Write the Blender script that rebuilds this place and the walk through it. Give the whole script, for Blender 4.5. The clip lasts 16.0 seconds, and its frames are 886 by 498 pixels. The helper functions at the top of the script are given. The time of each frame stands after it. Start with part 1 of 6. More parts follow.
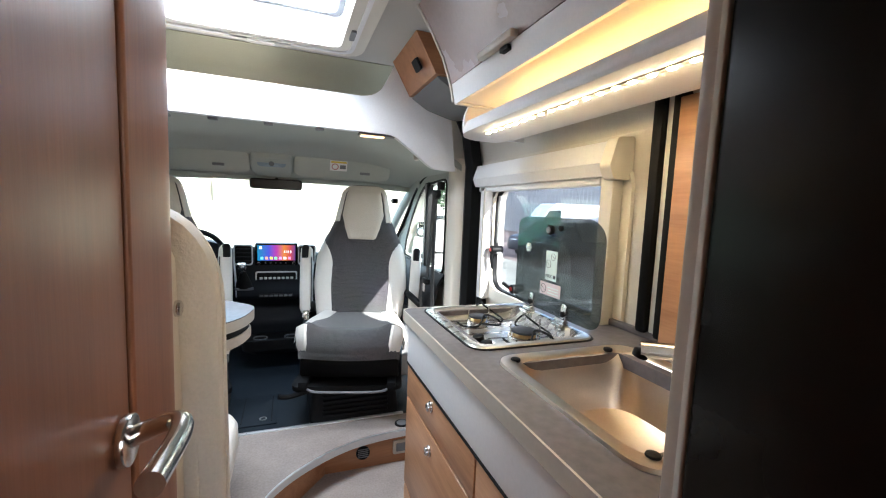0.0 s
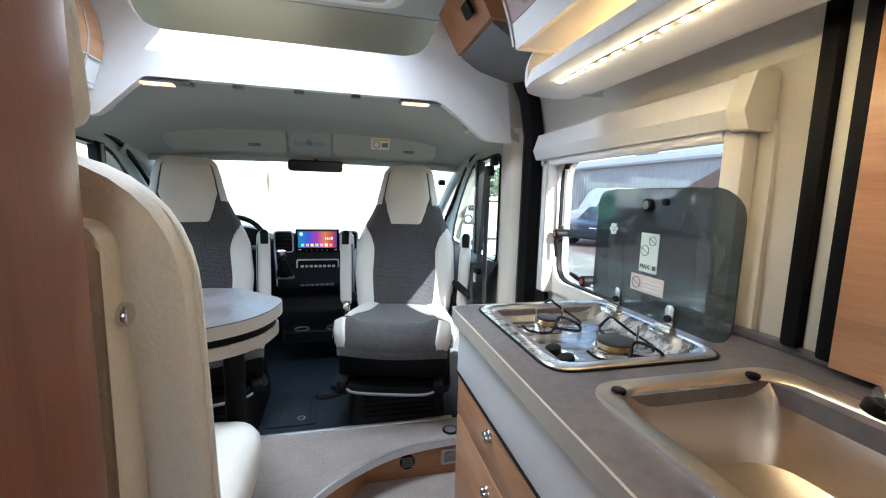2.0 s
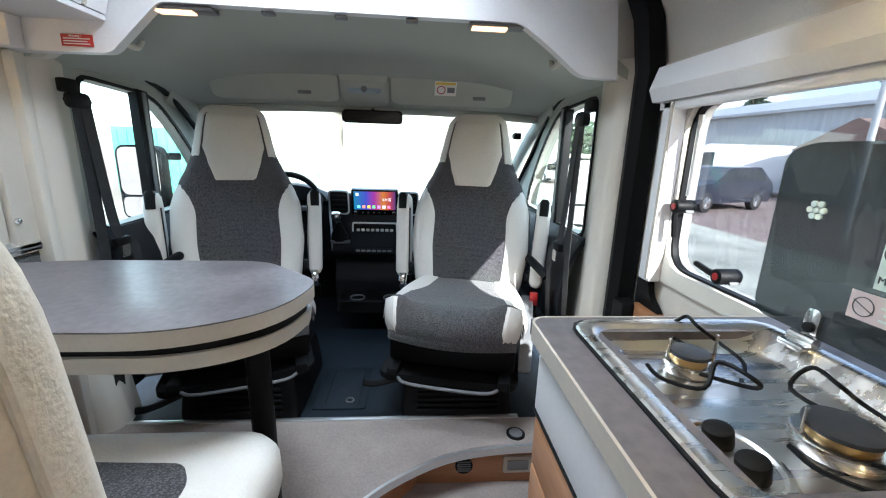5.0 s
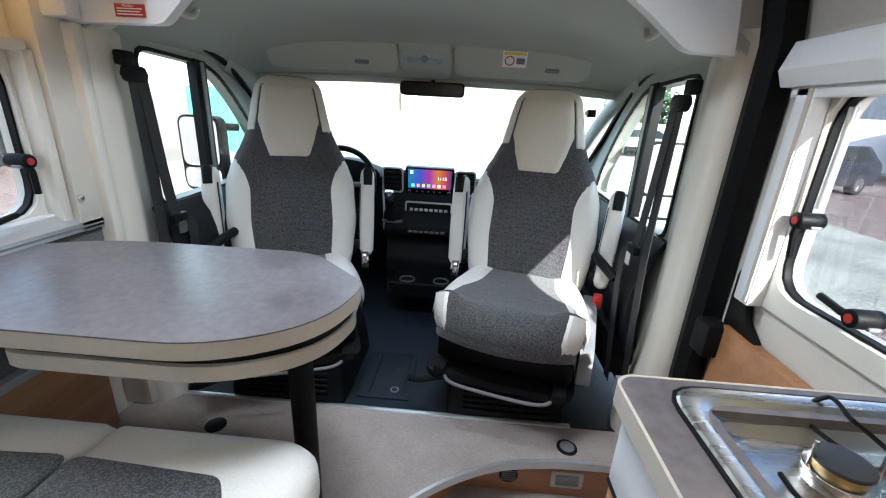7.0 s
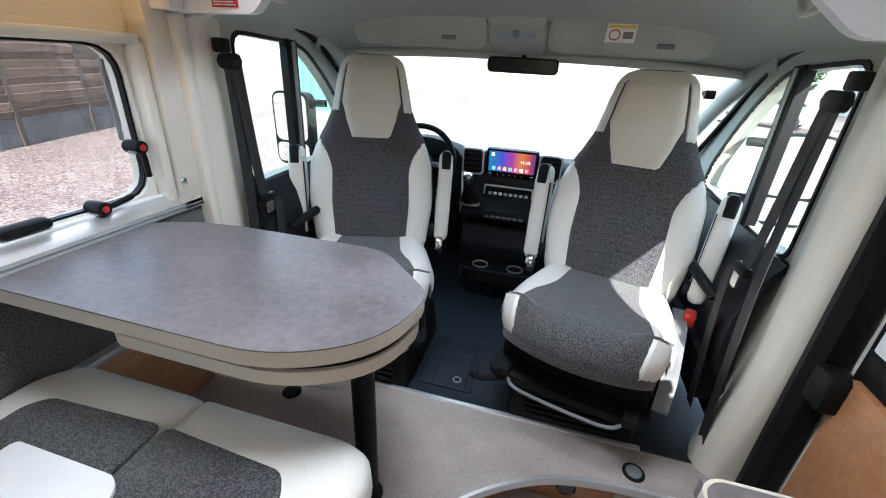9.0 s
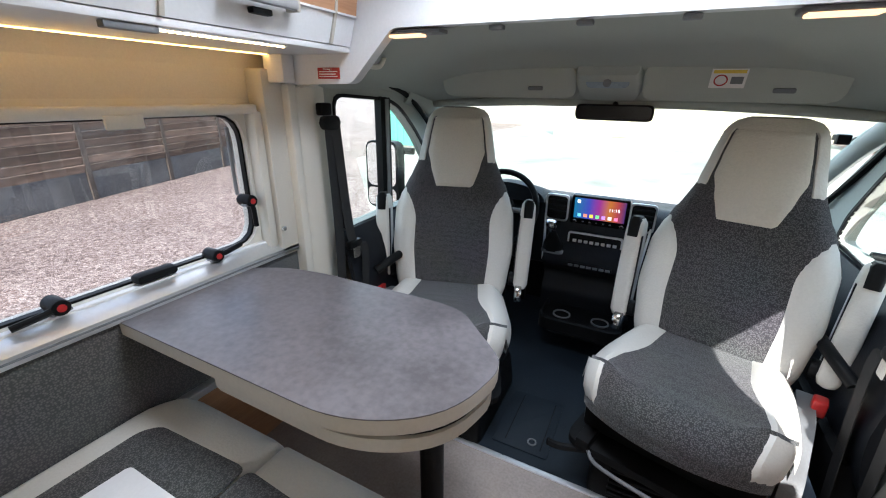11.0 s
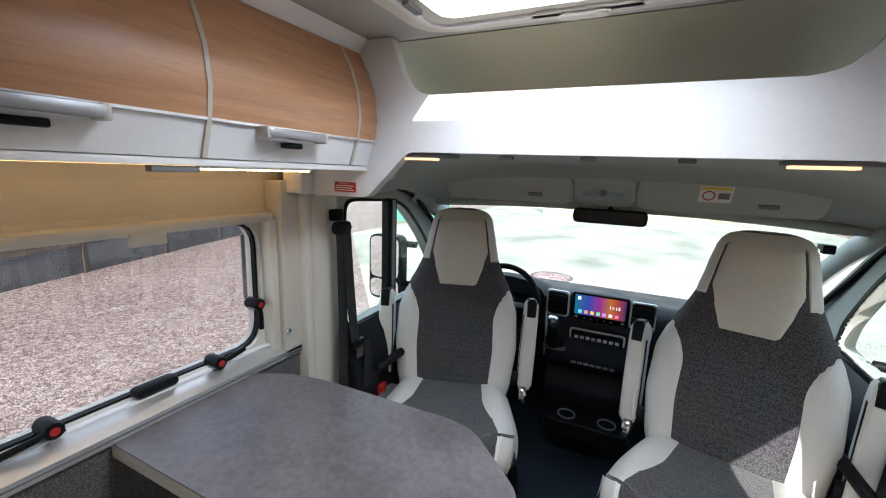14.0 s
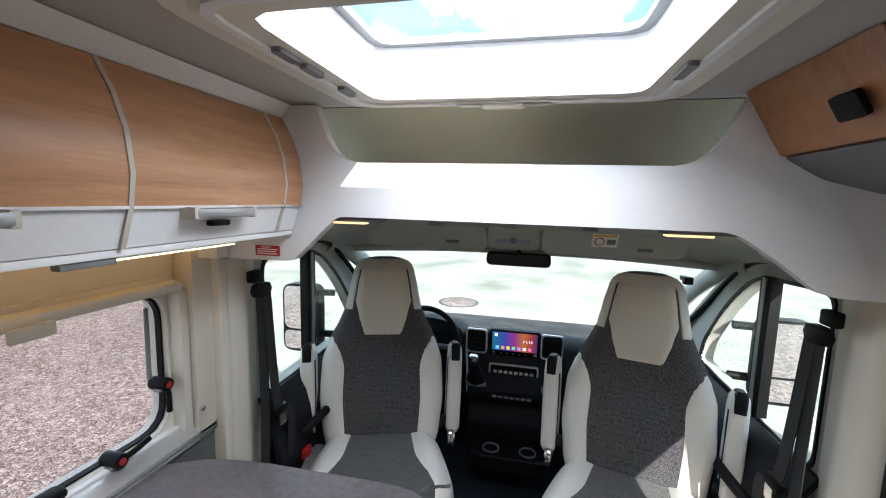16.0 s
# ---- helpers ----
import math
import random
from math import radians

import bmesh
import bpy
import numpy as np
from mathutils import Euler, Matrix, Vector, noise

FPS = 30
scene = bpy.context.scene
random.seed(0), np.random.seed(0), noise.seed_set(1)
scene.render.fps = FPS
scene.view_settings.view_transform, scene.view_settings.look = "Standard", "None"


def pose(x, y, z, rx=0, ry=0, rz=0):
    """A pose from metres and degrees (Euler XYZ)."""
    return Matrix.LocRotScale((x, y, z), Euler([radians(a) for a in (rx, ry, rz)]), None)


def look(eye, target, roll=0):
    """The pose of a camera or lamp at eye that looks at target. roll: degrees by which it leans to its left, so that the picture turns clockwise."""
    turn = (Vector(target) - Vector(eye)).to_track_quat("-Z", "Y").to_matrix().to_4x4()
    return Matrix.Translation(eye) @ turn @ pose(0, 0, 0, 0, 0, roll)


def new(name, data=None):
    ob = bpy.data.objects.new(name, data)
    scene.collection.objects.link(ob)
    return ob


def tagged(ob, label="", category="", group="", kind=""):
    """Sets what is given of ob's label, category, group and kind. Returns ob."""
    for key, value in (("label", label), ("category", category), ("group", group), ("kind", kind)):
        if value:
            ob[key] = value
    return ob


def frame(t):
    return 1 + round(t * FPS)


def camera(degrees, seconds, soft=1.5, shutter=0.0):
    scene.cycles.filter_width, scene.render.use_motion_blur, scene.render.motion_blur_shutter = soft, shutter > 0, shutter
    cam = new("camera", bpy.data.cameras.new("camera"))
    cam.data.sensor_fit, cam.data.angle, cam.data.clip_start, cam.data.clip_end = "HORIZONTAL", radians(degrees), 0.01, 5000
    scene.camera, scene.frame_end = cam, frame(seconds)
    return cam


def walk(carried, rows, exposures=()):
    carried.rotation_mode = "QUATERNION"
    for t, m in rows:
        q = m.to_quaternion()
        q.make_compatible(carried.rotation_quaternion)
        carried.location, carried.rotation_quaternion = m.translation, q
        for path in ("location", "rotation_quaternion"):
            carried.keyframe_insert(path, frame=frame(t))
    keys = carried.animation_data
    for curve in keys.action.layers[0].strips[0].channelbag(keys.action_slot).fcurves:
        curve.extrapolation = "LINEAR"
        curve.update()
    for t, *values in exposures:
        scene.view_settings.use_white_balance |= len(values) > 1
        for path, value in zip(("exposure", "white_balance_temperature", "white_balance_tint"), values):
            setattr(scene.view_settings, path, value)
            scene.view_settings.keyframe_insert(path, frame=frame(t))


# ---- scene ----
cam = camera(95.0, 16.0, soft=1.1)
PATH = [
    (0, (0.086, 0.518, 1.192), (0.787, 2.381, 0.996), 2.4),
    (0.5, (0.101, 0.561, 1.186), (0.777, 2.432, 0.987), 2.3),
    (1, (0.119, 0.619, 1.181), (0.745, 2.507, 0.968), 2.1),
    (1.5, (0.132, 0.691, 1.176), (0.691, 2.597, 0.94), 1.8),
    (2, (0.146, 0.757, 1.155), (0.626, 2.681, 0.891), 1.5),
    (2.5, (0.162, 0.834, 1.126), (0.566, 2.77, 0.83), 1.1),
    (3, (0.185, 0.91, 1.1), (0.527, 2.851, 0.764), 0.7),
    (3.5, (0.202, 0.961, 1.106), (0.486, 2.904, 0.726), 0.5),
    (4, (0.209, 1.004, 1.128), (0.443, 2.943, 0.7), 0.6),
    (4.2, (0.212, 1.023, 1.132), (0.427, 2.962, 0.69), 0.7),
    (6.3, (0.191, 1.154, 1.189), (0.213, 3.071, 0.62), 3.2),
    (6.5, (0.198, 1.178, 1.191), (0.182, 3.088, 0.597), 2.9),
    (7, (0.186, 1.21, 1.21), (0.097, 3.101, 0.564), 3.2),
    (7.5, (0.174, 1.24, 1.226), (0.006, 3.103, 0.52), 3.4),
    (8, (0.169, 1.261, 1.262), (-0.08, 3.091, 0.493), 3.7),
    (8.5, (0.183, 1.281, 1.276), (-0.158, 3.075, 0.462), 3.7),
    (9, (0.187, 1.305, 1.293), (-0.261, 3.067, 0.46), 3.4),
    (9.2, (0.182, 1.314, 1.298), (-0.307, 3.064, 0.462), 3.2),
    (11.3, (0.177, 1.353, 1.361), (-0.722, 3.012, 0.698), 0.7),
    (11.5, (0.178, 1.356, 1.361), (-0.757, 3.01, 0.735), 0.5),
    (12, (0.172, 1.357, 1.379), (-0.799, 3.012, 0.816), 0.6),
    (12.5, (0.165, 1.358, 1.402), (-0.813, 3.026, 0.889), 1.1),
    (13, (0.155, 1.351, 1.42), (-0.807, 3.044, 0.961), 1.5),
    (13.5, (0.141, 1.346, 1.434), (-0.782, 3.073, 1.028), 1.8),
    (14, (0.122, 1.337, 1.466), (-0.733, 3.106, 1.092), 2.1),
    (14.5, (0.101, 1.327, 1.496), (-0.668, 3.142, 1.155), 2.1),
    (15, (0.087, 1.316, 1.522), (-0.58, 3.176, 1.215), 2.1),
    (15.5, (0.07, 1.301, 1.545), (-0.477, 3.205, 1.274), 1.8),
    (16, (0.052, 1.287, 1.569), (-0.367, 3.228, 1.331), 1.5),
]
EXPOSURES = [(0, 2.72, 6100, 8), (1.5, 2.5, 5950, 7), (2.5, 2.45, 5800, 6), (4, 2.42, 5850, 6), (6.5, 2.32, 5950, 7), (8, 2.38, 6000, 8), (9.2, 2.44, 6050, 9), (12, 1.9, 6150, 10), (16, 1.75, 6300, 10)]
walk(cam, [(t, look(eye, target, roll)) for t, eye, target, roll in PATH], EXPOSURES)

# ---- world and sun ----
SUN_DIR = Vector((-0.36, 0.80, -0.47)).normalized()
world = bpy.data.worlds.new("sky_world")
scene.world = world
world.use_nodes = True
wn, wl = world.node_tree.nodes, world.node_tree.links
sky = wn.new("ShaderNodeTexSky")
sky.sky_type = "NISHITA"
sky.sun_disc = False
sky.sun_elevation = math.asin(-SUN_DIR.z)
sky.sun_rotation = math.atan2(-SUN_DIR.x, -SUN_DIR.y)
# soft clouds over the sky
tco = wn.new("ShaderNodeTexCoord")
cl = wn.new("ShaderNodeTexNoise")
cl.inputs["Scale"].default_value = 3.2
cl.inputs["Detail"].default_value = 8
cl.inputs["Roughness"].default_value = 0.6
cr = wn.new("ShaderNodeValToRGB")
cr.color_ramp.elements[0].position = 0.48
cr.color_ramp.elements[1].position = 0.62
mixc = wn.new("ShaderNodeMix")
mixc.data_type = "RGBA"
mixc.inputs[7].default_value = (9.0, 9.2, 9.6, 1)
wl.new(tco.outputs["Generated"], cl.inputs["Vector"])
wl.new(cl.outputs["Fac"], cr.inputs["Fac"])
wl.new(cr.outputs["Color"], mixc.inputs[0])
wl.new(sky.outputs["Color"], mixc.inputs[6])
wl.new(mixc.outputs[2], wn["Background"].inputs["Color"])
wn["Background"].inputs["Strength"].default_value = 0.15

sun_data = bpy.data.lights.new("sun", "SUN")
sun_data.energy = 3.1
sun_data.angle = radians(0.5)
sun_data.color = (1.0, 0.95, 0.87)
sun = new("sun", sun_data)
sun.matrix_world = Matrix.Translation((3, -8, 8)) @ SUN_DIR.to_track_quat("-Z", "Y").to_matrix().to_4x4()


def sky_area(name, centre, target, sx, sy, power, color=(0.92, 0.96, 1.0)):
    d = bpy.data.lights.new(name, "AREA")
    d.shape, d.size, d.size_y, d.energy, d.color = "RECTANGLE", sx, sy, power, color
    o = new(name, d)
    o.matrix_world = look(centre, target)
    return o


# daylight standing in the openings
sky_area("skylight_daylight", (-0.03, 1.99, 2.08), (-0.03, 1.99, 0), 0.60, 0.44, 6)


# ---- materials ----
def bsdf(name, color, rough=0.5, metal=0.0, spec=0.5):
    m = bpy.data.materials.new(name)
    m.use_nodes = True
    b = m.node_tree.nodes["Principled BSDF"]
    b.inputs["Base Color"].default_value = (*color, 1)
    b.inputs["Roughness"].default_value = rough
    b.inputs["Metallic"].default_value = metal
    b.inputs["Specular IOR Level"].default_value = spec
    return m, m.node_tree.nodes, m.node_tree.links, b


def worn(name, color, rough=0.5, metal=0.0, vary=0.10, big=3.0, fine=90.0, bump=0.05, spec=0.5, stretch=(1, 1, 1), rvary=0.10):
    """Base colour varied at two scales, with fine relief and uneven gloss."""
    m, n, l, b = bsdf(name, color, rough, metal, spec)
    tc = n.new("ShaderNodeTexCoord")
    mp = n.new("ShaderNodeMapping")
    mp.inputs["Scale"].default_value = stretch
    l.new(tc.outputs["Object"], mp.inputs["Vector"])
    n1, n2 = n.new("ShaderNodeTexNoise"), n.new("ShaderNodeTexNoise")
    n1.inputs["Scale"].default_value, n1.inputs["Detail"].default_value = big, 6
    n2.inputs["Scale"].default_value, n2.inputs["Detail"].default_value = fine, 3
    l.new(mp.outputs["Vector"], n1.inputs["Vector"])
    l.new(mp.outputs["Vector"], n2.inputs["Vector"])
    add = n.new("ShaderNodeMath")
    add.operation = "MULTIPLY_ADD"
    add.inputs[1].default_value = 0.5
    l.new(n2.outputs["Fac"], add.inputs[0])
    half = n.new("ShaderNodeMath")
    half.operation = "MULTIPLY"
    half.inputs[1].default_value = 0.5
    l.new(n1.outputs["Fac"], half.inputs[0])
    l.new(half.outputs[0], add.inputs[2])
    r = n.new("ShaderNodeValToRGB")
    lo = tuple(max(0, c * (1 - vary)) for c in color)
    hi = tuple(min(1, c * (1 + vary)) for c in color)
    r.color_ramp.elements[0].position, r.color_ramp.elements[1].position = 0.36, 0.64
    r.color_ramp.elements[0].color, r.color_ramp.elements[1].color = (*lo, 1), (*hi, 1)
    l.new(add.outputs[0], r.inputs["Fac"])
    l.new(r.outputs["Color"], b.inputs["Base Color"])
    mr = n.new("ShaderNodeMapRange")
    mr.inputs[1].default_value, mr.inputs[2].default_value = 0.3, 0.7
    mr.inputs[3].default_value, mr.inputs[4].default_value = max(0.02, rough - rvary), min(1, rough + rvary)
    l.new(n1.outputs["Fac"], mr.inputs[0])
    l.new(mr.outputs[0], b.inputs["Roughness"])
    if bump:
        bp = n.new("ShaderNodeBump")
        bp.inputs["Strength"].default_value, bp.inputs["Distance"].default_value = bump, 0.004
        l.new(n2.outputs["Fac"], bp.inputs["Height"])
        l.new(bp.outputs["Normal"], b.inputs["Normal"])
    return m


def wood(name, dark, light, rough=0.38, axis=1, scale=1.0, spec=0.45):
    """Veneer with grain running along one axis."""
    m, n, l, b = bsdf(name, light, rough, 0, spec)
    tc, mp = n.new("ShaderNodeTexCoord"), n.new("ShaderNodeMapping")
    sc = [22 * scale, 22 * scale, 22 * scale]
    sc[axis] = 1.6 * scale
    mp.inputs["Scale"].default_value = sc
    l.new(tc.outputs["Object"], mp.inputs["Vector"])
    n1, n2 = n.new("ShaderNodeTexNoise"), n.new("ShaderNodeTexNoise")
    n1.inputs["Scale"].default_value, n1.inputs["Detail"].default_value, n1.inputs["Distortion"].default_value = 1.0, 5, 0.8
    n2.inputs["Scale"].default_value, n2.inputs["Detail"].default_value = 9.0, 4
    l.new(mp.outputs["Vector"], n1.inputs["Vector"])
    l.new(mp.outputs["Vector"], n2.inputs["Vector"])
    mx = n.new("ShaderNodeMath")
    mx.operation = "MULTIPLY_ADD"
    mx.inputs[1].default_value = 0.35
    l.new(n2.outputs["Fac"], mx.inputs[0])
    h = n.new("ShaderNodeMath")
    h.operation = "MULTIPLY"
    h.inputs[1].default_value = 0.65
    l.new(n1.outputs["Fac"], h.inputs[0])
    l.new(h.outputs[0], mx.inputs[2])
    r = n.new("ShaderNodeValToRGB")
    r.color_ramp.elements[0].position, r.color_ramp.elements[1].position = 0.32, 0.68
    r.color_ramp.elements[0].color, r.color_ramp.elements[1].color = (*dark, 1), (*light, 1)
    l.new(mx.outputs[0], r.inputs["Fac"])
    l.new(r.outputs["Color"], b.inputs["Base Color"])
    bp = n.new("ShaderNodeBump")
    bp.inputs["Strength"].default_value, bp.inputs["Distance"].default_value = 0.06, 0.002
    l.new(n2.outputs["Fac"], bp.inputs["Height"])
    l.new(bp.outputs["Normal"], b.inputs["Normal"])
    return m


def weave(name, a, c, scale=260.0, rough=0.85, bump=0.5):
    """Honeycomb upholstery cloth: small light dots on dark thread."""
    m, n, l, b = bsdf(name, a, rough, 0, 0.25)
    tc = n.new("ShaderNodeTexCoord")
    v = n.new("ShaderNodeTexVoronoi")
    v.inputs["Scale"].default_value = scale
    v.inputs["Randomness"].default_value = 0.8
    l.new(tc.outputs["Object"], v.inputs["Vector"])
    big = n.new("ShaderNodeTexNoise")
    big.inputs["Scale"].default_value = 4
    l.new(tc.outputs["Object"], big.inputs["Vector"])
    r = n.new("ShaderNodeValToRGB")
    r.color_ramp.elements[0].position, r.color_ramp.elements[1].position = 0.25, 0.6
    r.color_ramp.elements[0].color, r.color_ramp.elements[1].color = (*c, 1), (*a, 1)
    l.new(v.outputs["Distance"], r.inputs["Fac"])
    mix = n.new("ShaderNodeMix")
    mix.data_type, mix.blend_type = "RGBA", "MULTIPLY"
    mix.inputs[0].default_value = 0.3
    l.new(r.outputs["Color"], mix.inputs[6])
    l.new(big.outputs["Color"], mix.inputs[7])
    l.new(mix.outputs[2], b.inputs["Base Color"])
    bp = n.new("ShaderNodeBump")
    bp.inputs["Strength"].default_value, bp.inputs["Distance"].default_value = bump, 0.002
    bp.invert = True
    l.new(v.outputs["Distance"], bp.inputs["Height"])
    l.new(bp.outputs["Normal"], b.inputs["Normal"])
    b.inputs["Sheen Weight"].default_value = 0.3
    return m


def glowing(name, color, strength):
    m, n, l, b = bsdf(name, color, 0.5)
    b.inputs["Emission Color"].default_value = (*color, 1)
    b.inputs["Emission Strength"].default_value = strength
    return m


def pane(name, tint, gloss=0.08, rough=0.0, haze=0.0):
    """Thin sheet of tinted glass: lets light through straight, with a little mirror gloss."""
    m = bpy.data.materials.new(name)
    m.use_nodes = True
    n, l = m.node_tree.nodes, m.node_tree.links
    n.remove(n["Principled BSDF"])
    out = n["Material Output"]
    t, g, mx = n.new("ShaderNodeBsdfTransparent"), n.new("ShaderNodeBsdfGlossy"), n.new("ShaderNodeMixShader")
    t.inputs["Color"].default_value = (*tint, 1)
    g.inputs["Roughness"].default_value = rough
    mx.inputs[0].default_value = gloss / 2
    l.new(t.outputs[0], mx.inputs[1])
    l.new(g.outputs[0], mx.inputs[2])
    if haze:
        d, m2 = n.new("ShaderNodeBsdfDiffuse"), n.new("ShaderNodeMixShader")
        d.inputs["Color"].default_value = (0.10, 0.12, 0.12, 1)
        m2.inputs[0].default_value = haze
        l.new(mx.outputs[0], m2.inputs[1])
        l.new(d.outputs[0], m2.inputs[2])
        l.new(m2.outputs[0], out.inputs["Surface"])
    else:
        l.new(mx.outputs[0], out.inputs["Surface"])
    return m


M_WHITE = worn("white_laminate", (0.74, 0.74, 0.75), 0.42, vary=0.03, big=2, fine=140, bump=0.02)
M_WALL = worn("warm_grey_wall_lining", (0.62, 0.585, 0.52), 0.6, vary=0.05, big=2.5, fine=220, bump=0.10)
M_LINER = worn("grey_green_headliner", (0.41, 0.43, 0.395), 0.85, vary=0.06, big=3, fine=320, bump=0.12)
M_CEIL = worn("grey_ceiling_felt", (0.46, 0.45, 0.42), 0.9, vary=0.06, big=3, fine=320, bump=0.15)
M_KHAKI = worn("khaki_lining", (0.36, 0.34, 0.25), 0.6, vary=0.05, big=3, fine=260, bump=0.06)
M_TRIM = worn("beige_van_trim_plastic", (0.66, 0.63, 0.56), 0.5, vary=0.04, big=3, fine=300, bump=0.08)
# one veneer: lightened for the lit lockers, upright copy darkened for the dim rear
M_WOOD = wood("cherry_veneer_lit", (0.36, 0.172, 0.085), (0.55, 0.30, 0.16), 0.34, axis=1)
M_WOODZ_DIM = wood("cherry_veneer_upright_shaded", (0.18, 0.065, 0.03), (0.27, 0.105, 0.05), 0.42, axis=2)
M_WOODX = wood("cherry_veneer_across", (0.30, 0.13, 0.055), (0.44, 0.21, 0.10), 0.4, axis=0)
M_TOP = worn("slate_laminate", (0.122, 0.111, 0.118), 0.40, vary=0.24, big=6, fine=60, bump=0.03)
M_EDGE = worn("beige_edging", (0.50, 0.46, 0.40), 0.45, vary=0.05)
M_STEEL = worn("brushed_steel", (0.66, 0.65, 0.63), 0.28, metal=1.0, vary=0.06, big=4, fine=200, bump=0.02, stretch=(1, 12, 12))
# bowl steel tinted warm in place of its wood and amber reflections
M_BOWL = worn("warm_reflection_bowl_steel", (0.68, 0.61, 0.54), 0.34, metal=1.0, vary=0.04, big=4, fine=240, bump=0.0, rvary=0.04)
M_CHROME = worn("satin_metal", (0.70, 0.69, 0.67), 0.20, metal=1.0, vary=0.04)
M_ALU = worn("aluminium_profile", (0.72, 0.73, 0.74), 0.35, metal=0.8, vary=0.04)
M_LEATHER = worn("cream_leatherette", (0.66, 0.64, 0.60), 0.52, vary=0.04, big=5, fine=160, bump=0.35)
M_LEATHER2 = worn("beige_leatherette", (0.65, 0.61, 0.54), 0.5, vary=0.05, big=5, fine=160, bump=0.35)
M_CLOTH = weave("dark_grey_honeycomb_cloth", (0.042, 0.042, 0.046), (0.14, 0.137, 0.14))
M_CLOTHP = weave("charcoal_panel_cloth", (0.07, 0.07, 0.072), (0.15, 0.145, 0.14), scale=200, bump=0.3)
M_BLACK = worn("black_plastic", (0.006, 0.0063, 0.007), 0.5, vary=0.2, big=6, fine=260, bump=0.15, spec=0.14)
M_DASH = worn("charcoal_dash_plastic", (0.011, 0.013, 0.017), 0.5, vary=0.15, big=5, fine=320, bump=0.25, spec=0.2)
M_RUBBER = worn("dark_rubber_mat", (0.012, 0.018, 0.026), 0.5, vary=0.2, big=4, fine=180, bump=0.3, spec=0.22)
M_GLOSSBLACK = worn("gloss_black_front", (0.005, 0.0045, 0.0045), 0.25, vary=0.2, bump=0.0, rvary=0.04, spec=0.2)
M_CARPET = worn("mauve_beige_vinyl_floor", (0.33, 0.285, 0.265), 0.62, vary=0.16, big=9, fine=120, bump=0.12)
M_BELT = worn("black_seat_belt", (0.014, 0.014, 0.015), 0.7, vary=0.2, big=20, fine=400, bump=0.3)
M_RED = worn("red_plastic", (0.42, 0.02, 0.02), 0.4, vary=0.08)
M_GREY = worn("mid_grey_plastic", (0.17, 0.175, 0.185), 0.5, vary=0.1, fine=260, bump=0.12)
M_LED = glowing("warm_led_dots", (1.0, 0.74, 0.40), 44.0)
M_LEDROW = glowing("warm_led_row", (1.0, 0.72, 0.36), 2.4)
M_LEDGLOW = glowing("amber_led_strip", (1.0, 0.58, 0.18), 5.0)
M_LEDSOFT = glowing("amber_led_strip_dim", (1.0, 0.56, 0.15), 2.6)
M_SPOT = glowing("warm_spot_lens", (1.0, 0.58, 0.28), 0.55)
M_PANE_SIDE = pane("grey_acrylic_pane", (0.80, 0.80, 0.80))
M_PANE_DOOR = pane("smoky_acrylic_pane", (0.60, 0.61, 0.63))
M_PANE_CAB = pane("clear_cab_glass", (0.90, 0.95, 0.93))
M_PANE_LID = pane("smoked_hob_lid_glass", (0.40, 0.425, 0.43), 0.10, 0.0, 0.22)
M_PANE_SKY = pane("clear_skylight_acrylic", (0.85, 0.90, 0.95))
def gravel(name, tones):
    """Loose stone chips: every cell its own tone, rounded relief between them."""
    m, n, l, b = bsdf(name, tones[1], 0.9, 0.0, 0.3)
    tc = n.new("ShaderNodeTexCoord")
    v = n.new("ShaderNodeTexVoronoi")
    v.inputs["Scale"].default_value = 62
    v2 = n.new("ShaderNodeTexVoronoi")
    v2.inputs["Scale"].default_value = 24
    no = n.new("ShaderNodeTexNoise")
    no.inputs["Scale"].default_value, no.inputs["Detail"].default_value = 0.6, 5
    for k in (v, v2, no):
        l.new(tc.outputs["Object"], k.inputs["Vector"])
    sp = n.new("ShaderNodeSeparateColor")
    l.new(v.outputs["Color"], sp.inputs[0])
    sp2 = n.new("ShaderNodeSeparateColor")
    l.new(v2.outputs["Color"], sp2.inputs[0])
    mx = n.new("ShaderNodeMix")
    mx.inputs[0].default_value = 0.38
    l.new(sp.outputs[0], mx.inputs[2])
    l.new(sp2.outputs[0], mx.inputs[3])
    mx2 = n.new("ShaderNodeMix")
    mx2.inputs[0].default_value = 0.30
    l.new(mx.outputs[0], mx2.inputs[2])
    l.new(no.outputs["Fac"], mx2.inputs[3])
    r = n.new("ShaderNodeValToRGB")
    r.color_ramp.elements[0].position, r.color_ramp.elements[1].position = 0.2, 0.85
    r.color_ramp.elements[0].color, r.color_ramp.elements[1].color = (*tones[0], 1), (*tones[2], 1)
    e = r.color_ramp.elements.new(0.5)
    e.color = (*tones[1], 1)
    l.new(mx2.outputs[0], r.inputs["Fac"])
    l.new(r.outputs["Color"], b.inputs["Base Color"])
    bp = n.new("ShaderNodeBump")
    bp.inputs["Strength"].default_value, bp.inputs["Distance"].default_value = 0.6, 0.02
    l.new(v.outputs["Distance"], bp.inputs["Height"])
    bp.invert = True
    l.new(bp.outputs["Normal"], b.inputs["Normal"])
    return m


M_MIRROR = bsdf("mirror", (0.85, 0.87, 0.88), 0.02, 1.0)[0]


